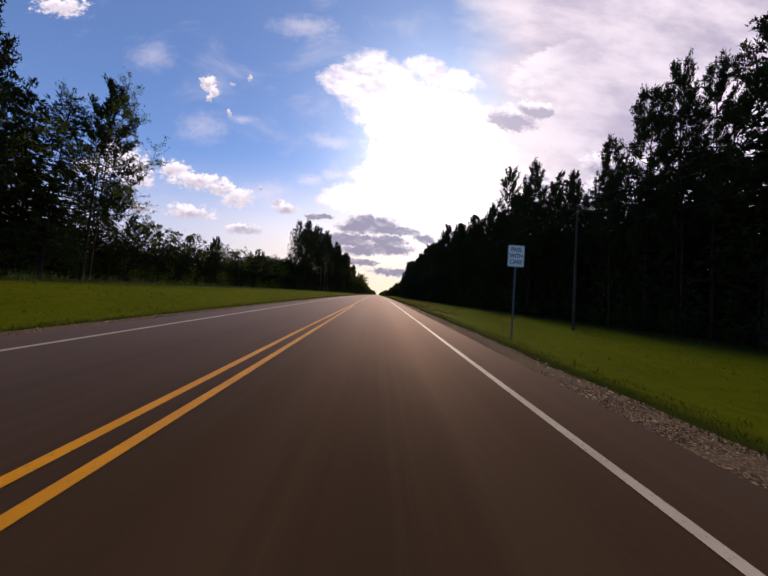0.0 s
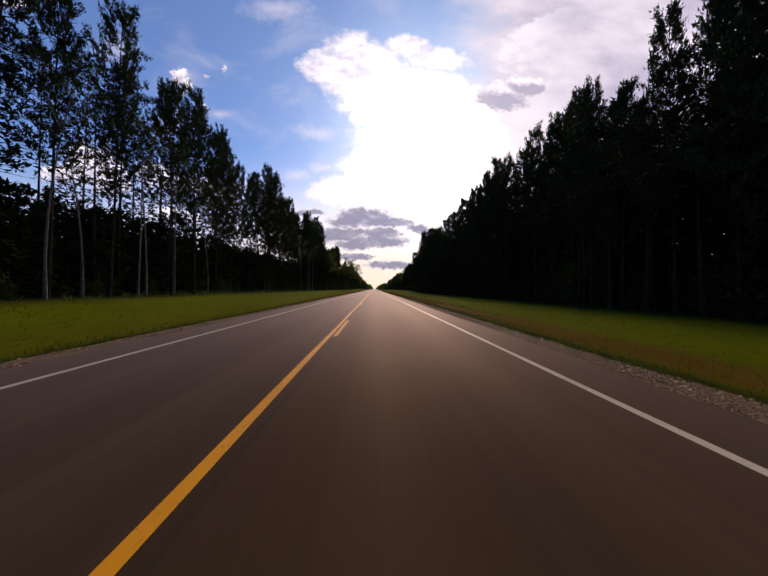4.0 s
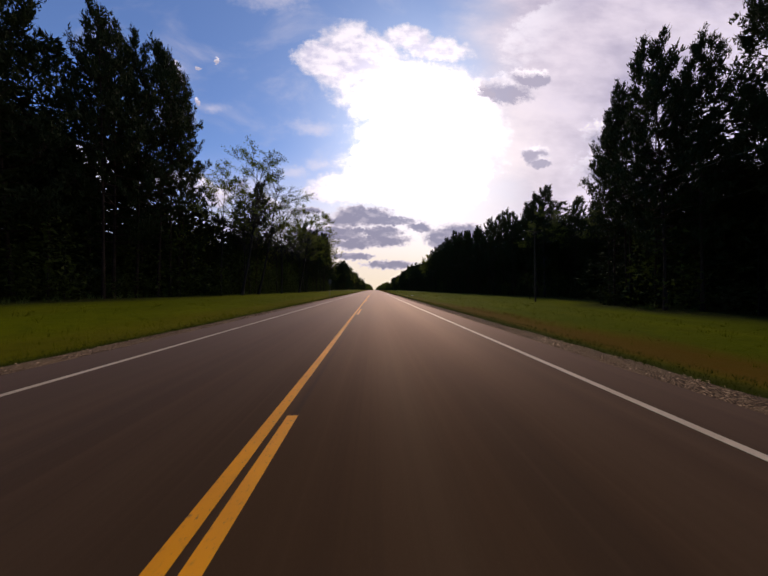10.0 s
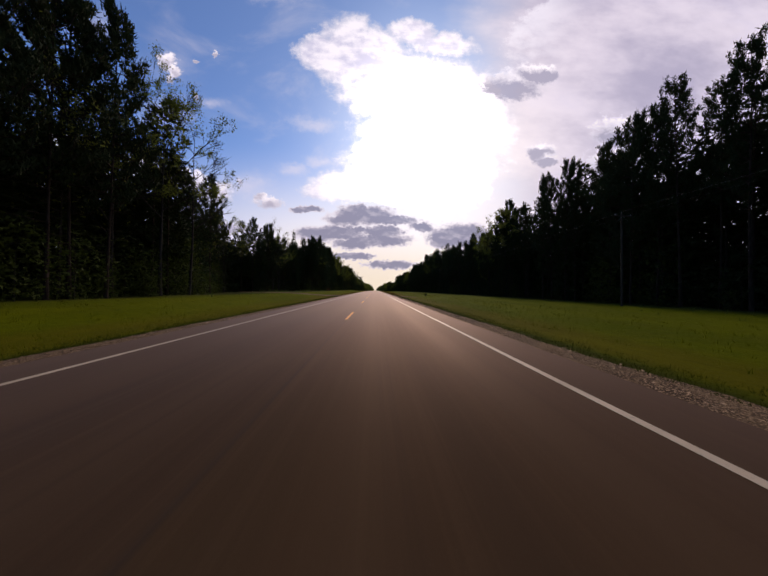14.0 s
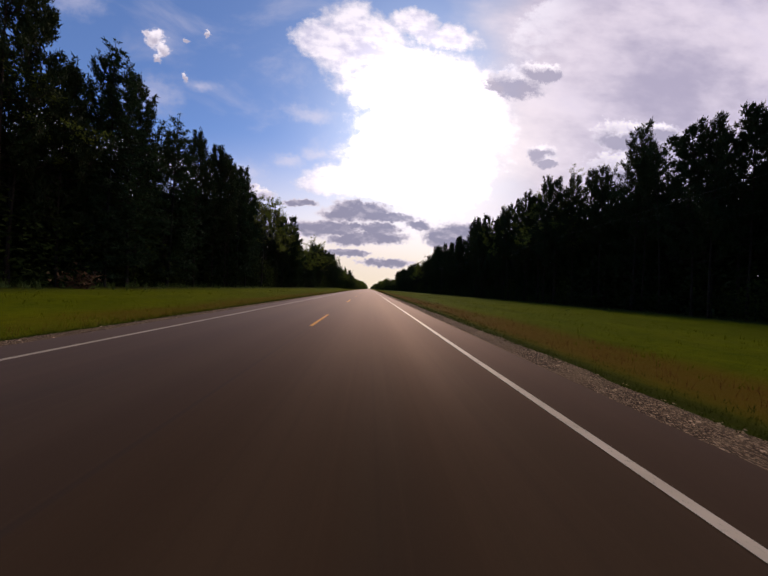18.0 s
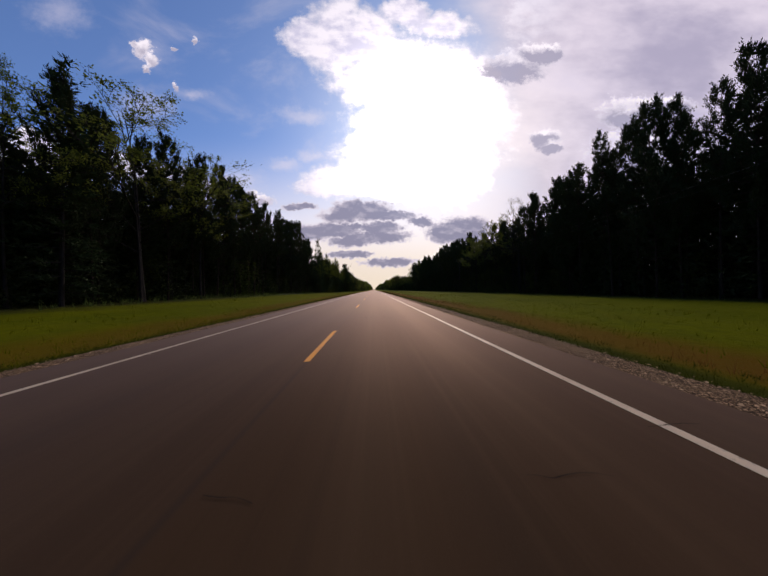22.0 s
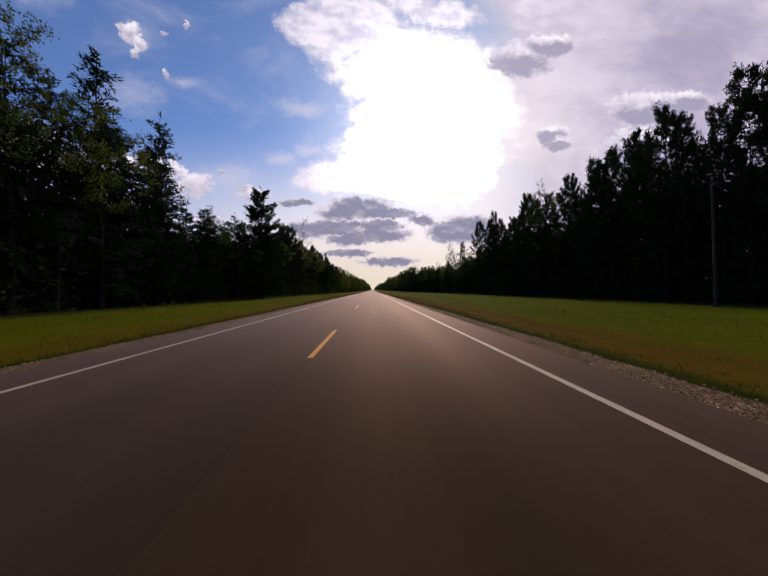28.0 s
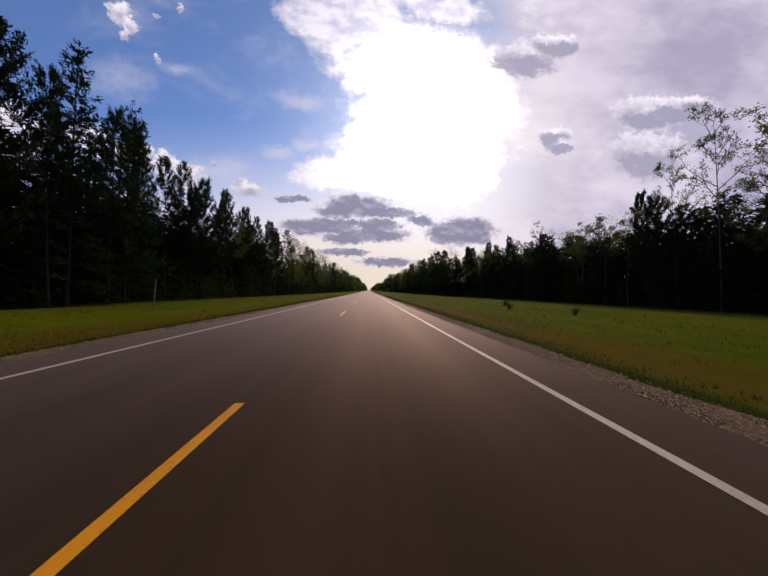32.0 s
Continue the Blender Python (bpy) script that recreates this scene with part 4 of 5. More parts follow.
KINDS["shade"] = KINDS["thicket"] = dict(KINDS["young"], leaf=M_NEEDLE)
for far_key, like, size in (("far_pine", "thick", 19), ("fill", "thick", 19), ("fine_fill", "thick", 19), ("far_leafy", "leafy", 17)):
    KINDS[far_key] = dict(KINDS[like], size=size)
PLACED = {}


def set_plant(key, x, y, h, rng, shape=None, label="", wide=1.0, tilt=0.0):
    """One plant of a kind at its foot (x, y), h metres tall."""
    kind = KINDS[key]
    i = int(rng.integers(0, len(kind["shapes"]))) if shape is None else shape
    s = h / kind["size"]
    w = s * wide * rng.uniform(0.9, 1.12)
    m = Matrix.LocRotScale((x, y, float(ground_z(x, y)) - 0.05), Euler((rng.normal(0, 0.015), rng.normal(0, 0.015) + tilt, rng.uniform(0, 6.283))), (w, w, s))
    first = kind["made"].get(i)
    if first is None:
        ob = plant(kind["name"], kind["shapes"][i], kind["bark"], kind["leaf"], kind["label"], kind["category"])
        tagged(ob, group=kind["group"])
        ob.matrix_basis = m
        kind["made"][i] = ob
    else:
        ob = copy_thing(first, Matrix())
        ob.matrix_basis = m
    PLACED[key] = PLACED.get(key, 0) + 1
    if label:
        tagged(ob, label)
    return ob


def joined(name, spots, label, category):
    """Many plants that nobody could count, as one sheet of geometry: spots of key, x, y, h, width."""
    V, F, I, n = [], [], [], 0
    mats = [M_BARK, M_NEEDLE, M_SPRUCE, M_LEAF, M_SHRUB, M_PINE_BARK]
    slot = {M_BARK: 0, M_NEEDLE: 1, M_SPRUCE: 2, M_LEAF: 3, M_SHRUB: 4, M_PINE_BARK: 5, M_PALE_BARK: 0}
    r = np.random.default_rng(len(spots))
    for key, x, y, h, wide in spots:
        shapes = LITE[key]
        wood, crown = shapes[int(r.integers(0, len(shapes)))]
        s, a = h / KINDS[key]["size"], r.uniform(0, 6.283)
        M = np.array(((math.cos(a) * s * wide, -math.sin(a) * s * wide, 0), (math.sin(a) * s * wide, math.cos(a) * s * wide, 0), (0, 0, s)))
        o = np.array((x, y, float(ground_z(x, y)) - 0.05))
        for piece, mat in ((wood, KINDS[key]["bark"]), (crown, KINDS[key]["leaf"])):
            if piece is not None:
                V.append(piece[0] @ M.T + o)
                F.append(piece[1] + n)
                I.append(np.full(len(piece[1]), slot[mat]))
                n += len(piece[0])
    ob = part(name, mesh_of(name, np.concatenate(V), np.concatenate(F), mats, np.concatenate(I)))
    return tagged(ob, label, category, kind="stuff")


# ---- the woods: stretches of (from, to, distance of the edge, height there, height at the end, kinds by weight) ----
WEST = [
    (-14, 25, 25, 17.5, 17.5, "leafy thick thick leafy spruce"),
    (25, 28, 26, 11, 9, "thick leafy"),
    (28, 72, 26, 7.6, 9.0, "young leafy leafy thick leafy young"),
    (72, 80, 26, 9, 11, "young thick"),
    (80, 100, 23.5, 22.5, 24.5, "pine"),
    (100, 140, 23.5, 25.5, 27.5, "pine"),
    (140, 172, 23.5, 26.5, 27, "pine"),
    (172, 196, 23.5, 28, 30.5, "pine"),
    (196, 201, 23.5, 27, 25, "pine"),
    (201, 210, 23, 19, 20.5, "spruce thick thick leafy"),
    (210, 224, 22.5, 23, 21, "pine thick leafy"),
    (224, 246, 22.5, 23.5, 28, "pine pine thick"),
    (246, 284, 19.5, 22, 24, "bare leafy bare leafy thick"),
    (284, 312, 19.5, 23, 24, "leafy bare thick leafy bare spruce"),
    (312, 330, 20.5, 23, 22.5, "thick leafy bare thick"),
    (330, 338, 22.5, 19, 17, "spruce thick"),
    (338, 392, 27, 15.6, 17, "leafy thick thick thick spruce"),
]
WEST_NORTH = [
    (392, 406, 24, 21, 22.5, "thick pine"),
    (406, 410, 24, 18.5, 18.5, "thick leafy"),
    (410, 440, 23.5, 21.3, 24, "pine thick spruce pine"),
    (440, 453, 23.5, 24.5, 24, "pine leafy bare pine"),
    (453, 466, 24, 22, 18.3, "pine pine thick"),
    (466, 500, 25, 19, 17.5, "thick leafy thick spruce"),
    (500, 526, 25, 19.5, 21, "thick leafy thick"),
    (526, 545, 24, 21.5, 21.5, "pine thick pine"),
    (545, 560, 24, 22.5, 24, "thick pine"),
    (560, 576, 24, 20, 19.5, "thick pine"),
    (576, 590, 23.5, 13.5, 14.5, "thick spruce leafy"),
    (590, 627, 23.5, 17, 19.5, "thick leafy spruce spruce"),
    (627, 639, 23.5, 19, 19.5, "spruce leafy spruce"),
    (639, 652, 23, 13.5, 13.5, "spruce thick leafy"),
    (652, 672, 22, 15, 15, "thick thick spruce leafy"),
    (672, 690, 22, 18.5, 18, "thick thick pine leafy"),
    (690, 712, 20.5, 16.5, 18, "thick leafy leafy"),
    (712, 730, 20, 17, 16.8, "pine pine thick"),
    (730, 760, 20, 14.5, 15.5, "thick leafy pine"),
    (760, 1000, 19, 16, 18.5, "leafy thick spruce leafy"),
]
EAST = [
    (-14, 26, 29, 25, 26, "pine thick"),
    (26, 40, 29, 22, 21.5, "thick pine"),
    (40, 48, 27.5, 25, 25, "pine pine thick"),
    (48, 56, 27.5, 23, 22, "pine thick thick"),
    (56, 100, 27.5, 25, 29, "pine pine thick"),
    (100, 112, 27.5, 26, 26, "bare pine thick"),
    (112, 140, 27.5, 27, 30, "pine pine thick"),
    (140, 168, 27.5, 29, 27, "pine pine thick"),
    (168, 178, 27.5, 21, 22, "pine thick"),
    (178, 186, 27.5, 23, 27, "pine thick"),
    (186, 214, 27.5, 29.5, 30, "pine pine thick"),
    (214, 241, 27.5, 27.5, 23, "pine pine thick"),
    (241, 262, 37, 20, 22, "bare thick leafy bare pine"),
    (262, 312, 37, 22.5, 24, "thick thick pine pine"),
    (312, 345, 36, 25.5, 26.5, "pine thick pine"),
    (345, 368, 36, 24.5, 24, "thick pine"),
]
EAST_NORTH = [
    (368, 392, 36, 22, 20.5, "thick thick pine leafy"),
    (392, 416, 36, 22, 21, "thick pine"),
    (416, 436, 36, 23, 23.5, "pine thick thick"),
    (436, 474, 36, 24, 25, "pine thick pine"),
    (474, 496, 36, 22.5, 20.5, "thick pine"),
    (496, 518, 36, 22.3, 23.5, "pine thick thick"),
    (518, 560, 36, 21.5, 19.5, "thick leafy pine bare thick"),
    (560, 600, 37, 20.5, 22.5, "pine thick thick"),
    (600, 650, 37, 22.3, 21.5, "pine thick"),
    (650, 687, 37, 21.5, 23, "pine thick"),
    (687, 716, 40, 16.8, 16.5, "birch leafy thick thick spruce"),
    (716, 800, 40, 15, 18, "birch leafy thick thick leafy spruce"),
    (800, 1000, 33, 20.5, 20.5, "thick leafy thick"),
]
MAX_THINGS = 320


def wood(side, stretches, rng):
    back, scrub = [], []
    for y0, y1, edge, h0, h1, kinds in stretches:
        kinds = kinds.split()
        near, stand = y0 < 760, kinds == ["pine"]
        open_ = kinds.count("bare") > 1
        # stretches where most brush takes the shade-dark leaf colour
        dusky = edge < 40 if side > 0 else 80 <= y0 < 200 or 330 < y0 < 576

        def tall(y):
            return h0 + (h1 - h0) * (y - y0) / (y1 - y0)

        h = (h0 + h1) / 2
        gap = 2.6 if stand else 3.3 if open_ else 2.5 if h > 10 else 2.3
        y = y0 + rng.uniform(0, 1)
        while y < y1:
            key = kinds[int(rng.integers(0, len(kinds)))]
            t = tall(y) * rng.uniform(0.93, 1.09) * (0.94 if key in ("spruce", "bare") else 1.0) * (0.88 if open_ else 1.0)
            x = side * (edge + rng.uniform(-0.8, 2.6))
            if key == "young":
                t = min(t, 8.0)
            if abs(y - TRACK_Y) > 4:
                if near and PLACED.get(key, 0) < MAX_THINGS:
                    set_plant(key, x, y, t, rng)
                else:
                    back.append((key, x, y, t, 1.0))
            y += gap * rng.uniform(0.6, 1.4)
        for off, space in ((3.6, 3.2), (8.0, 4.0)) if near else ((5, 5.0), (12, 6.0)):
            for y in np.arange(y0 + (8 if y0 == 80 else 0), y1, space * (1.35 if stand else 1.0)):
                key = kinds[int(rng.integers(0, len(kinds)))]
                if key in ("leafy", "bare", "birch") and rng.random() < 0.6 and edge < 40:
                    key = "thick"
                back.append((key, side * (edge + off + rng.uniform(-1.6, 1.6)), y + rng.uniform(-1.5, 1.5), tall(y) * rng.uniform(0.86, 1.02) * (0.72 if open_ else 1.0), 1.05))
        # saplings and brush that close the wood near the ground
        if not stand:
            for y in np.arange(y0, y1, 2.9):
                if abs(y - TRACK_Y) > 6:
                    # shaded or sunlit brush, told apart by leaf colour alone
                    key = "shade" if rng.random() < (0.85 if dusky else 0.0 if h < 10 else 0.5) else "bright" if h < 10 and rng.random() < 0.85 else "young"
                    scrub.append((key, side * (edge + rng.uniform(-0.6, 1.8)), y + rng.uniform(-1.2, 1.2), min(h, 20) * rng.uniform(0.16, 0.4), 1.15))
        # the dense dark depth of the wood
        deep_h = (0.8 if side > 0 else 0.72) * (0.8 if open_ else 1.0)
        wide_ = 19.0 if h > 10 else 13.0
        rows = ((5.0, 1.9), (9.0, 1.9), (13.0, 1.9), (18.0, 1.9)) if stand or h < 10 else ((6.0, 2.2), (10.5, 2.3), (16.0, 2.1)) if near else ((7.0, 4.0),)
        for off, space in rows:
            for y in np.arange(y0, y1, space):
                t = rng.uniform(7.5, 11.5) if stand else tall(y) * deep_h * rng.uniform(0.72, 1.14)
                if stand:
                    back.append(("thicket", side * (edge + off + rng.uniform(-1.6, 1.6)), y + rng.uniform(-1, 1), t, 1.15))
                    continue
                back.append(("fine_fill" if h < 10 else "fill", side * (edge + off + rng.uniform(-1.2, 1.2)), y + rng.uniform(-1, 1), t, max(0.95, wide_ / t)))
        for off, space, low in ((1.0, 2.6, 0.1), (3.2, 2.6, 0.24)):
            for y in np.arange(y0, y1, space):
                t = max(1.3, min(h, 22) * low * rng.uniform(0.75, 1.2))
                at = (side * (edge + off + rng.uniform(-1.2, 1.2)), y + rng.uniform(-1, 1))
                if abs(at[1] - TRACK_Y) < 5:
                    continue
                if off < 2 and near and rng.random() < 0.5 and PLACED.get("shrub", 0) < MAX_THINGS:
                    set_plant("shrub", *at, min(t, 2.4), rng)
                else:
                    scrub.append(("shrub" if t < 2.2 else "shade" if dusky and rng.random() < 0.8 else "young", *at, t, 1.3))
    return back, scrub


WOOD_RNG = np.random.default_rng(21)
W_BACK, W_SCRUB = wood(-1, WEST + WEST_NORTH, WOOD_RNG)
E_BACK, E_SCRUB = wood(1, EAST + EAST_NORTH, WOOD_RNG)

# single trees that stand out
r1 = np.random.default_rng(5)
for key, x, y, h, shape, wide, tilt, label in (
    ("pine", -22.5, 80.5, 23.5, 3, 1.45, 0, "lone broad red pine at the start of the pine stand"),
    ("pine", -25.0, 53.0, 8.5, 2, 1.6, 0, "small thin pine above the young brush"),
    ("leafy", -24.0, 21.5, 18.0, 1, 1.0, 0, ""),
    ("thick", -24.5, 15.5, 19.0, 0, 1.0, 0, ""),
    ("leafy", -18.5, 248.0, 24.0, 0, 1.2, 0.16, "tall broadleaf tree leaning out over the verge"),
    ("bare", -18.5, 253.0, 24.0, 0, 1.2, 0.2, "nearly bare tree leaning out over the verge"),
    ("bare", -18.5, 263.0, 23.5, 1, 1.1, 0.05, ""),
    ("leafy", -18.0, 273.0, 23.5, 2, 1.2, 0.18, "tall broadleaf tree leaning out over the verge"),
    ("bare", -19.0, 277.0, 22.5, 0, 1.0, 0, ""),
    ("bare", -18.5, 281.0, 20.0, 1, 1.0, 0, ""),
    ("leafy", -18.5, 300.0, 23.0, 1, 1.2, 0.08, "tall spreading broadleaf tree at the wood's edge"),
    ("bare", -18.5, 305.0, 26.5, 0, 1.1, 0.06, ""),
    ("leafy", -26.0, 364.5, 17.5, 1, 1.0, 0, ""),
    ("bare", -26.0, 368.0, 20.5, 1, 1.0, 0, ""),
    ("spruce", -26.0, 382.0, 20.5, 2, 0.7, 0, "thin ragged spruce rising over the wood"),
    ("thick", -24.0, 397.0, 22.0, 0, 1.15, 0, "broad bushy pine standing out above the wood's edge"),
    ("pine", -23.0, 404.5, 24.0, 3, 1.2, 0, ""),
    ("spruce", -23.0, 411.0, 23.0, 2, 0.8, 0, "narrow spire-topped spruce above the pines"),
    ("white_pine", -24.0, 467.5, 23.5, 1, 0.8, 0, "dark white pine standing out from the wood"),
    ("spruce", -24.0, 496.0, 20.5, 2, 0.9, 0, "narrow spire-topped spruce above the brush"),
    ("leafy", -25.0, 504.0, 25.0, 1, 1.35, 0, "large spreading broadleaf tree above the pines"),
    ("leafy", -25.0, 513.0, 24.0, 2, 1.1, 0, "spreading broadleaf tree above the pines"),
    ("spruce", -22.5, 577.0, 18.0, 1, 0.75, 0, "narrow spire-topped spruce above the brush"),
    ("spruce", -22.5, 582.5, 24.0, 2, 0.85, 0, "tall ragged spire-topped spruce above the brush"),
    ("spruce", -22.5, 585.5, 19.5, 0, 0.6, 0, ""),
    ("spruce", -22.5, 598.0, 20.0, 1, 0.8, 0, "narrow spire-topped spruce above the brush"),
    ("leafy", -23.5, 627.0, 22.0, 0, 1.0, 0, ""),
    ("spruce", -23.0, 632.0, 22.5, 2, 1.05, 0, "tall ragged spire-topped spruce at the wood's edge"),
    ("spruce", -23.0, 637.5, 21.5, 0, 1.1, 0, "tall ragged spire-topped spruce at the wood's edge"),
    ("white_pine", -20.0, 656.5, 21.3, 0, 1.0, 0, "big dense white pine standing out from the wood"),
    ("thick", -21.5, 675.0, 19.0, 0, 1.1, 0, ""),
    ("thick", -21.5, 678.5, 19.5, 2, 1.1, 0, ""),
    ("bare", -21.0, 682.5, 24.0, 1, 0.8, 0, "tall bare tree rising over the pines"),
    ("spruce", -20.0, 718.0, 18.8, 2, 1.0, 0, ""),
    ("spruce", -20.0, 722.0, 17.8, 1, 0.8, 0, ""),
    ("pine", 28.0, 49.5, 30.5, 3, 1.15, 0, "tall red pine rising over the wood"),
    ("bare", 27.5, 106.0, 23.5, 0, 1.2, 0, ""),
    ("bare", 27.0, 109.0, 23.0, 1, 1.2, 0, ""),
    ("bare", 27.5, 113.5, 23.5, 0, 1.1, 0, ""),
    ("pine", 27.0, 169.5, 27.5, 1, 1.4, 0, "tall red pine standing above its neighbours"),
    ("pine", 29.0, 238.0, 25.5, 3, 1.1, 0, "tall red pine at the corner of the cleared strip"),
    ("young", 28.5, 254.0, 4.8, 0, 1.4, 0, "small round isolated bush on the open verge"),
    ("leafy", 37.0, 363.5, 26.5, 2, 1.1, 0, "yellow-green broadleaf tree above the pines"),
    ("leafy", 37.0, 373.0, 24.0, 0, 1.0, 0, "yellow-green broadleaf tree above the pines"),
    ("leafy", 37.0, 431.0, 24.5, 1, 1.0, 0, "yellow-green broadleaf tree above the pines"),
    ("leafy", 37.0, 448.0, 26.0, 0, 1.0, 0, ""),
    ("bare", 36.5, 532.0, 24.0, 0, 0.8, 0, "bare tree rising over the pines"),
    ("bare", 36.5, 534.8, 25.5, 1, 0.8, 0, "bare tree rising over the pines"),
    ("leafy", 37.0, 540.0, 22.5, 0, 1.1, 0, "yellow-green broadleaf tree above the pines"),
    ("leafy", 37.0, 547.0, 23.5, 2, 1.1, 0, "yellow-green broadleaf tree above the pines"),
    ("bare", 37.5, 591.0, 23.0, 0, 1.0, 0, ""),
    ("leafy", 37.5, 656.0, 23.5, 1, 0.9, 0, ""),
    ("birch", 40.0, 703.0, 20.5, 1, 1.0, 0, ""),
    ("pine", 40.5, 712.0, 22.5, 3, 0.9, 0, ""),
    ("birch", 39.5, 720.0, 23.0, 0, 1.0, 0, ""),
    ("birch", 39.5, 723.3, 26.5, 2, 0.8, 0, "tall lone birch with a sparse high crown"),
    ("birch", 40.0, 727.3, 22.5, 0, 0.75, 0, "tall lone birch with a sparse high crown"),
    ("thick", 41.0, 731.5, 16.5, 1, 0.9, 0, ""),
    ("birch", 41.0, 742.0, 17.5, 1, 1.0, 0, ""),
    ("birch", 41.5, 755.0, 20.5, 2, 0.85, 0, ""),
):
    set_plant(key, x, y, h, r1, shape, label, wide, tilt)

# thin trunks: the light on them is put into a paler bark colour
stock("slim", "slim_tree", [broadleaf(s, 20, 0.55, 0.13, 350, 0.7, 0.11, 0.03) for s in (55, 56)], M_LIT_BARK, M_LEAF, "slim pale-barked tree with a thin crown before the pines", "slim tree", "slim pale trees before the pines", 20)
for y, h in ((101.5, 22), (104.2, 20), (108.1, 22), (109.0, 21), (113.0, 21), (119.0, 20), (163.0, 22), (170.1, 22), (173.3, 20), (176.3, 21), (207.5, 17)):
    set_plant("slim", -22.8 + 0.5 * math.sin(y), y, h, r1)

joined("woodland", W_BACK + E_BACK, "deep dark mixed pine wood behind the roadside trees", "woodland")
joined("undergrowth", W_SCRUB + E_SCRUB, "saplings and brush under the pines, light and shade put into their colour", "undergrowth")
far = []
for side, edge in ((-1, 42), (1, 56)):
    for off in range(0, 96, 8):
        for y in np.arange(-30, 1000, 9.0):
            far.append(("far_pine", side * (edge + off + WOOD_RNG.uniform(-3, 3)), y + WOOD_RNG.uniform(-3, 3), WOOD_RNG.uniform(9, 13) * (0.5 if y < 100 and side < 0 else 1.0), 1.4))
for side, edge in ((-1, 18), (1, 31)):
    for off, space in ((0, 6.0), (7, 8.0), (15, 11.0)):
        y = 1000.0
        while y < 3600:
            h = 19.0 + 2.5 * math.sin(y * 0.013 + side) + WOOD_RNG.uniform(-2, 2.5) + (4 if y > 1500 else 0)
            key = ("far_pine", "far_leafy", "far_pine")[int(WOOD_RNG.integers(0, 3))]
            far.append((key, side * (edge + off + WOOD_RNG.uniform(-1.5, 2)), y, h, 1.5))
            y += space * (1 + (y - 1000) / 1400) * WOOD_RNG.uniform(0.7, 1.3)
joined("distant_woods", far, "distant line of dark trees on both sides of the highway", "woodland")


# ---- signs ----
def plate(name, w, h, t, r, mat):
    """An upright plate with rounded corners, in the xz plane, thickness t."""
    bm = bmesh.new()
    pts = []
    for cx, cz, a0 in ((w / 2 - r, h / 2 - r, 0), (-w / 2 + r, h / 2 - r, 90), (-w / 2 + r, -h / 2 + r, 180), (w / 2 - r, -h / 2 + r, 270)):
        for i in range(5):
            a = radians(a0 + i * 22.5)
            pts.append((cx + r * math.cos(a), cz + r * math.sin(a)))
    front = [bm.verts.new((x, -t / 2, z)) for x, z in pts]
    back = [bm.verts.new((x, t / 2, z)) for x, z in pts]
    bm.faces.new(front)
    bm.faces.new(back[::-1])
    for i in range(len(pts)):
        j = (i + 1) % len(pts)
        bm.faces.new((front[j], front[i], back[i], back[j]))
    return bm_mesh(name, bm, [mat])


def post_mesh(name, h, mat):
    """A steel U-channel post from below the turf to h."""
    bm = bmesh.new()
    prof = [(-0.04, 0.0), (-0.04, 0.006), (-0.018, 0.008), (-0.014, 0.03), (0.014, 0.03), (0.018, 0.008), (0.04, 0.006), (0.04, 0.0), (0.014, 0.0), (0.01, 0.024), (-0.01, 0.024), (-0.014, 0.0)]
    rings = [[bm.verts.new((x, y, z)) for x, y in prof] for z in (-0.4, h)]
    n = len(prof)
    for i in range(n):
        bm.faces.new((rings[0][i], rings[0][(i + 1) % n], rings[1][(i + 1) % n], rings[1][i]))
    bm.faces.new(rings[1])
    return bm_mesh(name, bm, [mat])


def words(text, size):
    cu = bpy.data.curves.new("words", "FONT")
    cu.body, cu.size, cu.align_x, cu.align_y, cu.extrude, cu.offset = text, size, "CENTER", "CENTER", 0.001, 0.004
    ob = bpy.data.objects.new("words", cu)
    scene.collection.objects.link(ob)
    me = bpy.data.meshes.new_from_object(ob.evaluated_get(bpy.context.evaluated_depsgraph_get()))
    bpy.data.objects.remove(ob)
    me.materials.clear()
    me.materials.append(M_BLACK)
    return me


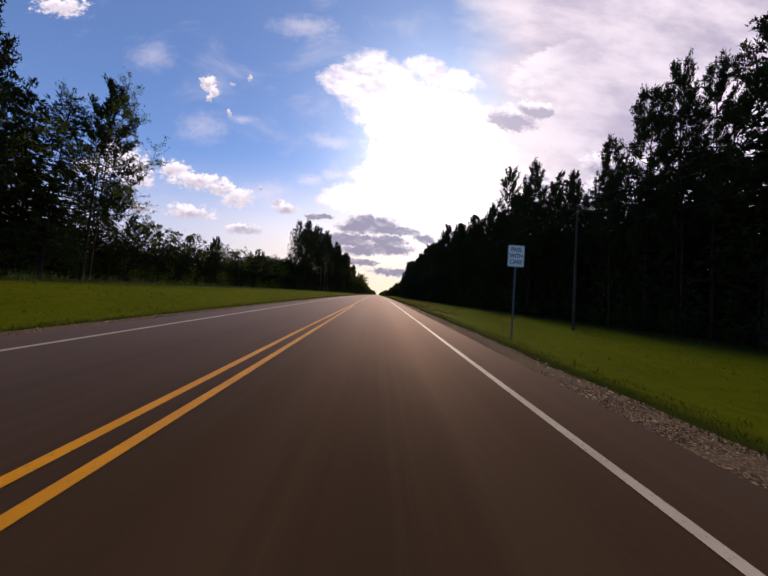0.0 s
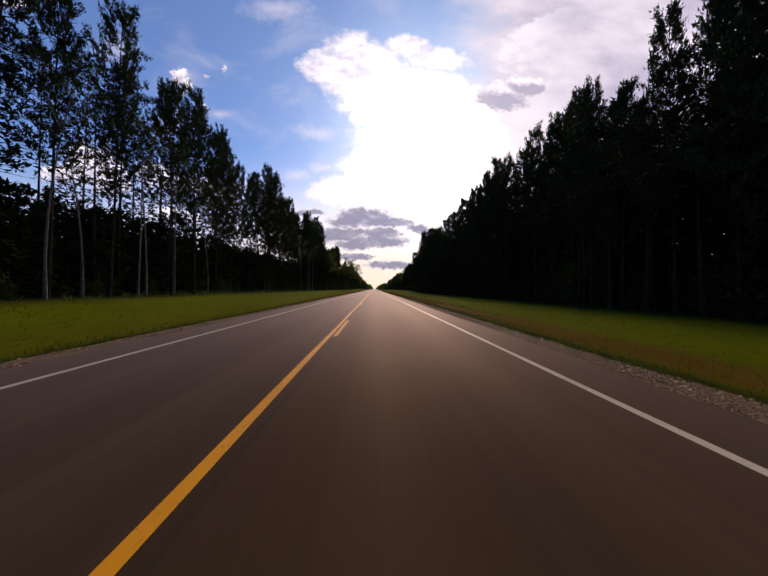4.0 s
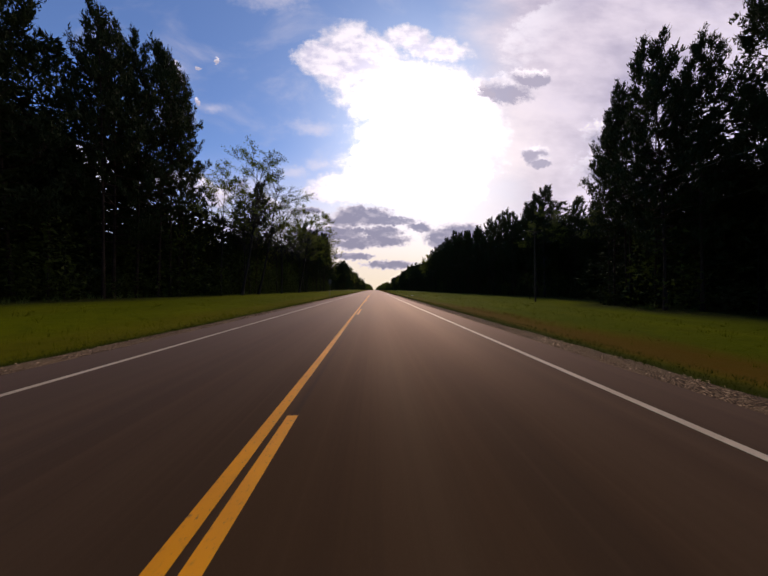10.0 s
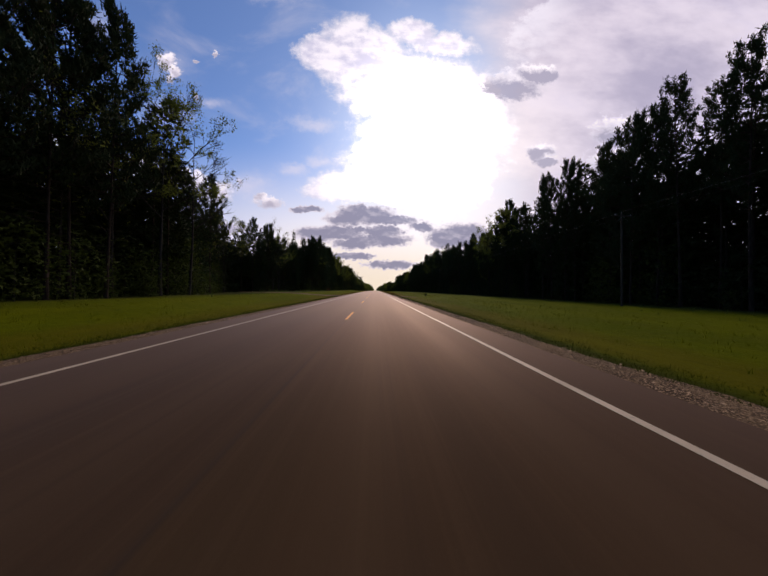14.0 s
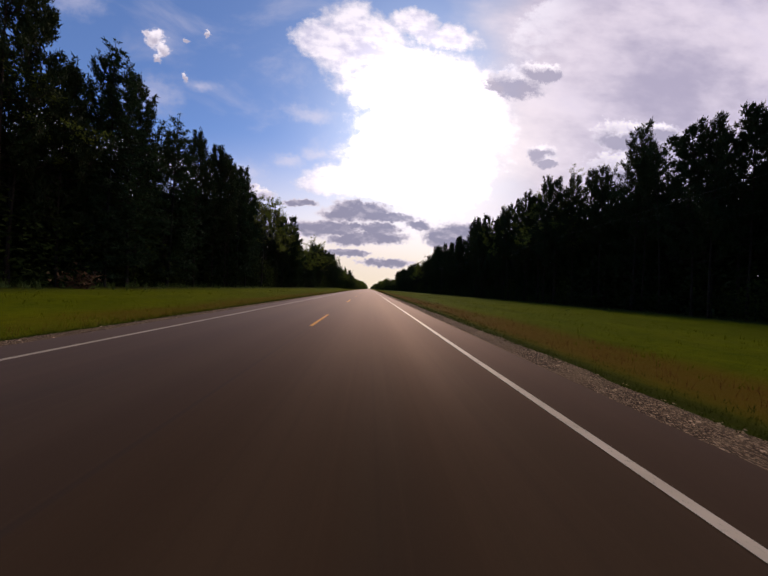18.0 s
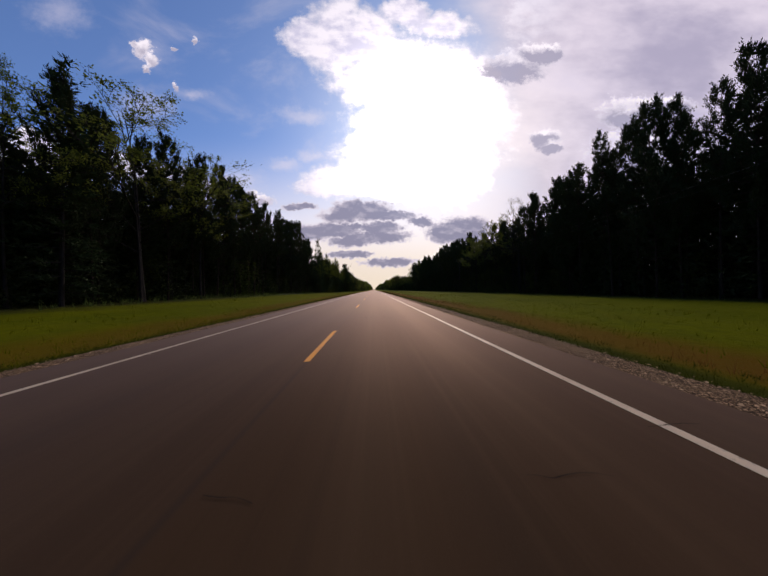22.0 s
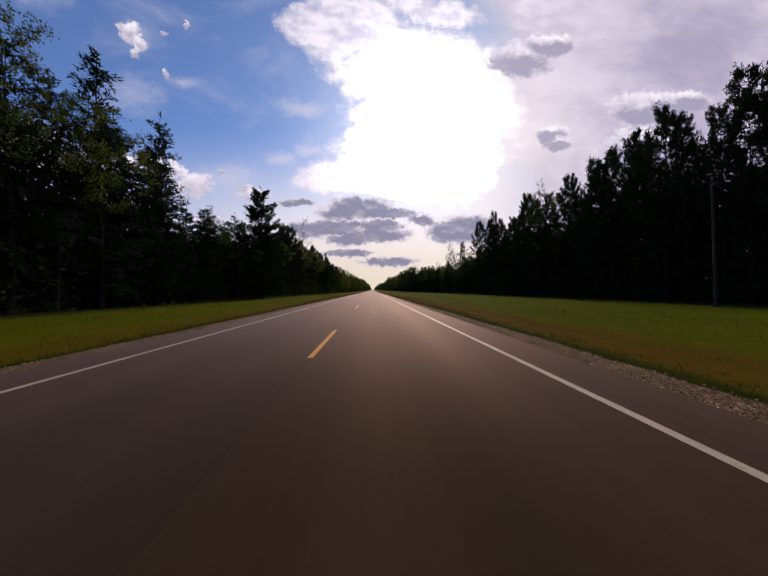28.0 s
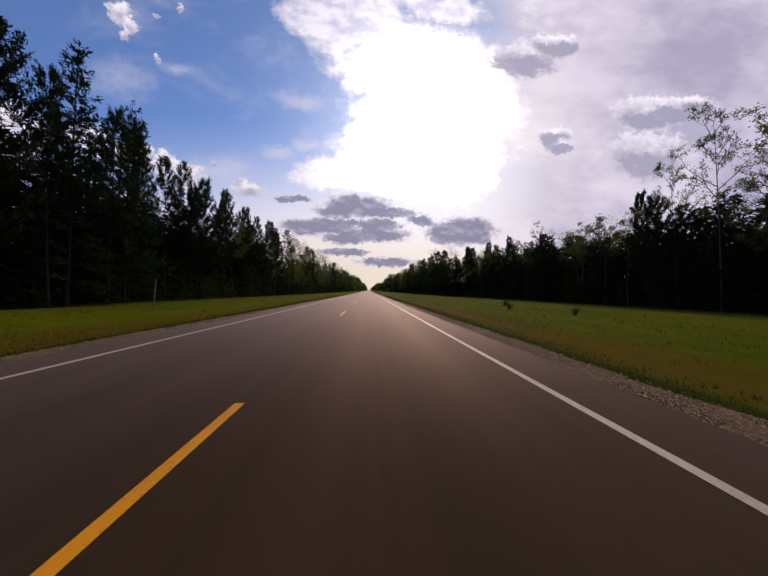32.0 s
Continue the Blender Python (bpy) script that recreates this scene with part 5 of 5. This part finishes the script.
def road_sign(x, y, turn, lean, top, w, h, lines, label):
    z = float(ground_z(x, y))
    root = tagged(new("road_sign"), label, "road sign")
    root.matrix_basis = pose(x, y, z, lean, 0, turn)
    top -= z
    post = part("post", post_mesh("post", top - 0.1, M_STEEL), root, "galvanised steel channel post")
    board = part("sign_panel", plate("sign_panel", w, h, 0.004, 0.04, M_SHEET if lines else M_STEEL), root, "white sheet-metal panel" if lines else "bare grey metal panel back")
    board.matrix_basis = Matrix.Translation((0, -0.008, top - h / 2))
    for dz in (-0.3, 0.3):
        bm = bmesh.new()
        bmesh.ops.create_cone(bm, cap_ends=True, segments=6, radius1=0.012, radius2=0.009, depth=0.012, matrix=pose(0, -0.008, 0, 90))
        bolt = part("bolt", bm_mesh("bolt", bm, [M_STEEL]), board)
        bolt.location = (0, -0.002, dz * h)
    if lines:
        bm = bmesh.new()
        for a, b_, c_, d in ((-w / 2 + 0.018, w / 2 - 0.018, h / 2 - 0.03, h / 2 - 0.018), (-w / 2 + 0.018, w / 2 - 0.018, -h / 2 + 0.018, -h / 2 + 0.03), (-w / 2 + 0.018, -w / 2 + 0.03, -h / 2 + 0.03, h / 2 - 0.03), (w / 2 - 0.03, w / 2 - 0.018, -h / 2 + 0.03, h / 2 - 0.03)):
            bmesh.ops.create_cube(bm, size=1, matrix=Matrix.LocRotScale(((a + b_) / 2, -0.003, (c_ + d) / 2), None, (b_ - a, 0.002, d - c_)))
        part("border", bm_mesh("border", bm, [M_BLACK]), board, "thin black border")
        for i, text in enumerate(lines):
            ob = part("lettering", words(text, 0.25), board, "black capital letters")
            ob.matrix_basis = Matrix.Translation((0, -0.004, (1 - i) * h * 0.29)) @ pose(0, 0, 0, 90) @ Matrix.Diagonal((0.86, 1, 1, 1))
    return root


road_sign(7.5, 10.05, -3, 0, 3.81, 0.69, 0.92, ("PASS", "WITH", "CARE"), "white black-lettered road sign on a steel post in the grass verge")
road_sign(-9.0, 265.7, 176, 0, float(road_z(266)) + 3.25, 0.61, 0.92, None, "bare grey back of a road sign on a steel post")

# ---- power line ----
POLE_H = 10.4


def cyl(name, r0, r1, h, mat, seg=10):
    bm = bmesh.new()
    bmesh.ops.create_cone(bm, cap_ends=True, segments=seg, radius1=r0, radius2=r1, depth=h, matrix=Matrix.Translation((0, 0, h / 2)))
    return bm_mesh(name, bm, [mat], smooth=False)


def box(name, sx, sy, sz, mat, bevel=0.01):
    bm = bmesh.new()
    bmesh.ops.create_cube(bm, size=1, matrix=Matrix.Diagonal((sx, sy, sz, 1)))
    bmesh.ops.bevel(bm, geom=bm.edges[:], offset=bevel, segments=1, affect="EDGES")
    return bm_mesh(name, bm, [mat])


pole = tagged(new("utility_pole"), "weathered grey wooden utility pole with a short crossarm on the verge", "utility pole", "poles of the power line")
shaft = cyl("shaft", 0.115, 0.075, POLE_H + 1.0, M_POLE, 12)
part("shaft", shaft, pole).location = (0, 0, -1.0)
arm = part("crossarm", box("crossarm", 2.0, 0.09, 0.115, M_POLE), pole)
arm.location = (0, -0.14, POLE_H - 0.35)
for s in (-1, 1):
    b = part("brace", box("brace", 0.75, 0.012, 0.035, M_STEEL, 0.003), pole)
    b.matrix_basis = pose(s * 0.32, -0.13, POLE_H - 0.66, 0, s * 42, 0)
insulator = cyl("insulator", 0.045, 0.03, 0.14, M_PORCELAIN, 8)
for x, y, z in ((-0.92, -0.14, POLE_H - 0.29), (0.92, -0.14, POLE_H - 0.29), (0, 0, POLE_H)):
    part("insulator", insulator, pole).location = (x, y, z)
# the line stands back where the cleared strip widens
POLES = [(18.2, -52.0), (18.1, 19.5), (18.2, 91.0), (18.2, 162.0), (24.0, 246.0), (28.5, 325.0), (28.5, 400.0), (28.5, 475.0), (28.6, 551.0), (28.7, 627.5)]
pole.location = (*POLES[0], float(ground_z(*POLES[0])))
for x, y in POLES[1:]:
    copy_thing(pole, pose(x, y, float(ground_z(x, y)), 0, RNG.uniform(-1, 1), RNG.uniform(-4, 4)))
line_root = tagged(new("power_line"), "thin grey overhead wires sagging between the wooden poles", "power line")
for dx, dz, sag in ((-0.92, -0.14, 0.9), (0.92, -0.14, 0.95), (0, 0.15, 0.85), (0.12, -2.3, 0.7)):
    P = []
    for (xa, a), (xb, b) in zip(POLES[:-1], POLES[1:]):
        for s in np.linspace(0, 1, 13)[:-1]:
            y = a + (b - a) * s
            za, zb = (float(ground_z(*q)) + POLE_H + dz for q in ((xa, a), (xb, b)))
            P.append((xa + (xb - xa) * s + dx, y, za + (zb - za) * s - 4 * sag * s * (1 - s)))
    part("wire", mesh_of("wire", *tube(np.array(P), np.full(len(P), 0.004), 3), [M_WIRE]), line_root)


# ---- grass, stones, weeds ----
def clear_of_track(x, y):
    return (np.abs(y - track_mid(x)) > track_half(x) - 0.3) | (x > 9.3)


def grass(name, n, x0, x1, y0, y1, height, mat, label, seed, blades=4, width=0.02, sides=(-1, 1), bias=1.0, patchy=0.0):
    r = np.random.default_rng(seed)
    x = (x0 + (x1 - x0) * r.random(n) ** bias) * r.choice(sides, n)
    y = r.uniform(y0, y1, n)
    keep = clear_of_track(x, y)
    if patchy:
        keep &= (np.sin(y * 0.21 + x) + np.sin(y * 0.047 + 1.3) + np.sin(y * 0.9 - x * 2) * 0.6) > patchy
    x, y = x[keep], y[keep]
    z = turf_z(x, y)
    C = np.repeat(np.stack([x, y, z], 1), blades, 0)
    m = len(C)
    a, h = r.uniform(0, 6.283, m), height * r.uniform(0.45, 1.25, m)
    B = C + np.stack([r.normal(0, 0.05, m), r.normal(0, 0.05, m), -0.02 + 0 * a], 1)
    S = np.stack([np.cos(a), np.sin(a), 0 * a], 1) * width
    T = B + np.stack([r.normal(0, 0.28, m) * h, r.normal(0, 0.28, m) * h, h], 1)
    V = np.stack([B - S, B + S, T], 1).reshape(-1, 3)
    ob = part(name, mesh_of(name, V, np.arange(len(V)).reshape(-1, 3), [mat]))
    return tagged(ob, label, "grass", kind="stuff")


grass("grass_edge", 80000, 5.42, 7.4, -6, 770, 0.1, M_EDGE, "dark green grass tufts along the gravel edge", 1, 4, 0.006, bias=1.5)
grass("grass", 34000, 6.4, 18.0, -6, 770, 0.16, M_GRASS, "short green roadside grass on the verge", 2, 3, 0.01, sides=(-1,), bias=1.2)
grass("grass", 26000, 9.0, 20.0, -6, 770, 0.16, M_GRASS, "short green roadside grass on the verge", 9, 3, 0.01, sides=(1,))
grass("seeding_grass", 7000, 6.9, 10.8, 25, 235, 0.24, M_STRAW, "rust-coloured seeding grass in a band along the verge", 3, 3, 0.005, sides=(1,), patchy=-0.1)
grass("seeding_grass", 10000, 6.9, 10.8, 380, 680, 0.24, M_STRAW, "rust-coloured seeding grass in a band along the verge", 10, 3, 0.005, sides=(1,), patchy=-0.1)
grass("seeding_grass", 6000, 6.8, 10.5, 330, 770, 0.26, M_STRAW, "rust-coloured seeding grass in a band along the verge", 6, 3, 0.005, sides=(-1,), patchy=-0.1)
grass("weeds", 8000, 16.0, 25.5, -6, 770, 0.6, M_WEED, "pale green weeds and ferns at the foot of the wood", 4, 6, 0.02, sides=(-1,), bias=0.4, patchy=0.1)
grass("weeds", 3000, 20.0, 36.0, -6, 770, 0.4, M_WEED, "pale green weeds and ferns at the foot of the wood", 8, 5, 0.01, sides=(1,), bias=0.6, patchy=0.2)


def stones(name, n, x0, x1, size, seed, label):
    r = np.random.default_rng(seed)
    side = r.choice((-1, 1, 1), n)
    x, y = r.uniform(x0, x1, n) * side, r.uniform(-6, 745, n)
    base = np.array(((1, 0, 0), (-0.5, 0.87, 0), (-0.5, -0.87, 0), (0.1, 0, 0.75)))
    s = size * r.lognormal(-0.15, 0.38, (n, 1, 1))
    a = r.uniform(0, 6.283, n)
    R = np.stack([np.stack([np.cos(a), -np.sin(a), 0 * a], 1), np.stack([np.sin(a), np.cos(a), 0 * a], 1), np.stack([0 * a, 0 * a, 1 + 0 * a], 1)], 1)
    Z = road_z(y) + np.interp(np.abs(x), (4.66, 4.95, 5.3, 6.1), (-0.047, -0.05, -0.068, -0.19))
    V = np.einsum("nij,kj->nki", R, base) * s * r.uniform(0.7, 1.2, (n, 4, 3)) + np.stack([x, y, Z], 1)[:, None]
    q = np.arange(n)[:, None] * 4
    F = np.concatenate([q + (0, 1, 3), q + (1, 2, 3), q + (2, 0, 3)])
    ob = part(name, mesh_of(name, V.reshape(-1, 3), F, [M_STONE]))
    return tagged(ob, label, "gravel", kind="stuff")


stones("loose_gravel", 60000, 4.72, 5.75, 0.0165, 31, "pale and brown crushed stones along the asphalt edge")

# ---- small things on the verges ----
def log(x, y, ln, r0, turn, tilt, label, mat=M_DEAD):
    r = np.random.default_rng(int(y * 10))
    s = np.linspace(0, 1, 7)
    P = np.stack([ln * (s - 0.5), 0.05 * ln * np.sin(s * 3 + y), r0 + 0.03 * np.sin(s * 9)], 1)
    wood_ = [tube(P, r0 * (1 - 0.6 * s) * r.uniform(0.85, 1.1, 7), 8)]
    root = tagged(new("fallen_log"), label, "log")
    part("stem", mesh_of("stem", *wood_[0], [mat], smooth=True), root)
    for f in (0.45, 0.65, 0.85):
        p = P[int(f * 6)]
        part("branch", mesh_of("branch", *tube([p, p + (0.4, r.uniform(-0.7, 0.7), r.uniform(0.3, 0.9))], [0.03, 0.006], 4), [mat]), root)
    root.matrix_basis = pose(x, y, float(ground_z(x, y)), 0, tilt, turn)


log(-22.3, 541.5, 1.8, 0.07, 35, -3, "short pale bleached fallen trunk at the wood's edge")
log(-22.4, 549.5, 3.4, 0.1, 20, 4, "pale bleached fallen trunk lying at the wood's edge")
log(-22.0, 537.0, 2.2, 0.08, 65, -6, "short pale bleached fallen trunk at the wood's edge")
log(25.5, 209.8, 11.3, 0.07, 67.5, 0, "long weathered fallen pole lying before the dark pines", M_POLE)


def stake(x, y, h, lean, mat, label):
    root = tagged(new("stake"), label, "stake")
    part("shaft", cyl("shaft", 0.05, 0.04, h + 0.3, mat, 7), root).location = (0, 0, -0.3)
    part("tip", cyl("tip", 0.04, 0.012, 0.07, mat, 7), root).location = (0, 0, h)
    root.matrix_basis = pose(x, y, float(ground_z(x, y)), 0, lean, 20)


stake(-14.2, 718.0, 2.0, 4, M_DEAD, "pale weathered wooden stake standing on the verge")
stake(33.5, 704.0, 1.9, -8, M_POLE, "thin leaning wooden stake before the young trees")

# brown brush heap, dark weed clumps
brush = tagged(new("brush_heap"), "low rust-brown heap of dry brush at the wood's edge", "brush heap")
made = shrub(88, 1.3, 1.6, 200, 0.25)
part("stems", mesh_of("stems", *made[0], [M_RUST]), brush)
part("dead_leaves", mesh_of("dead_leaves", *made[1], [M_RUST]), brush)
brush.location = (-19.5, 406.0, float(ground_z(-19.5, 406.0)) - 0.03)
clump = tagged(new("weed_clump"), "dark bushy weed clump standing in the grass verge", "weed clump", "weed clumps on the verge")
made = shrub(89, 0.75, 0.5, 420, 0.085)
part("stems", mesh_of("stems", *made[0], [M_BARK]), clump)
part("leaves", mesh_of("leaves", *made[1], [M_SHRUB]), clump)
clump.location = (13.5, 357.5, float(ground_z(13.5, 357.5)))
for x, y, s in ((15.2, 722.5, 0.8), (12.0, 662.5, 0.45), (18.5, 729.0, 0.9), (16.6, 716.5, 0.7), (7.0, 195.5, 0.7), (6.9, 180.0, 0.55), (15.5, 372.0, 0.5)):
    c = copy_thing(clump, Matrix())
    c.matrix_basis = Matrix.LocRotScale((x, y, float(ground_z(x, y))), Euler((0, 0, x * 3)), (s, s, s))

# white flowers in the grass
r = np.random.default_rng(44)
n = 70
C = np.stack([8.4 + r.normal(0, 0.45, n), 262.4 + r.normal(0, 0.5, n), 0.0 * np.arange(n)], 1)
C[:, 2] = turf_z(C[:, 0], C[:, 1]) + r.uniform(0.18, 0.34, n)
v, f = leaves(C, r, 0.05)
tagged(part("wild_flowers", mesh_of("wild_flowers", v, f, [M_PETAL])), "small white wild flowers in the grass verge", "flowers", kind="stuff")
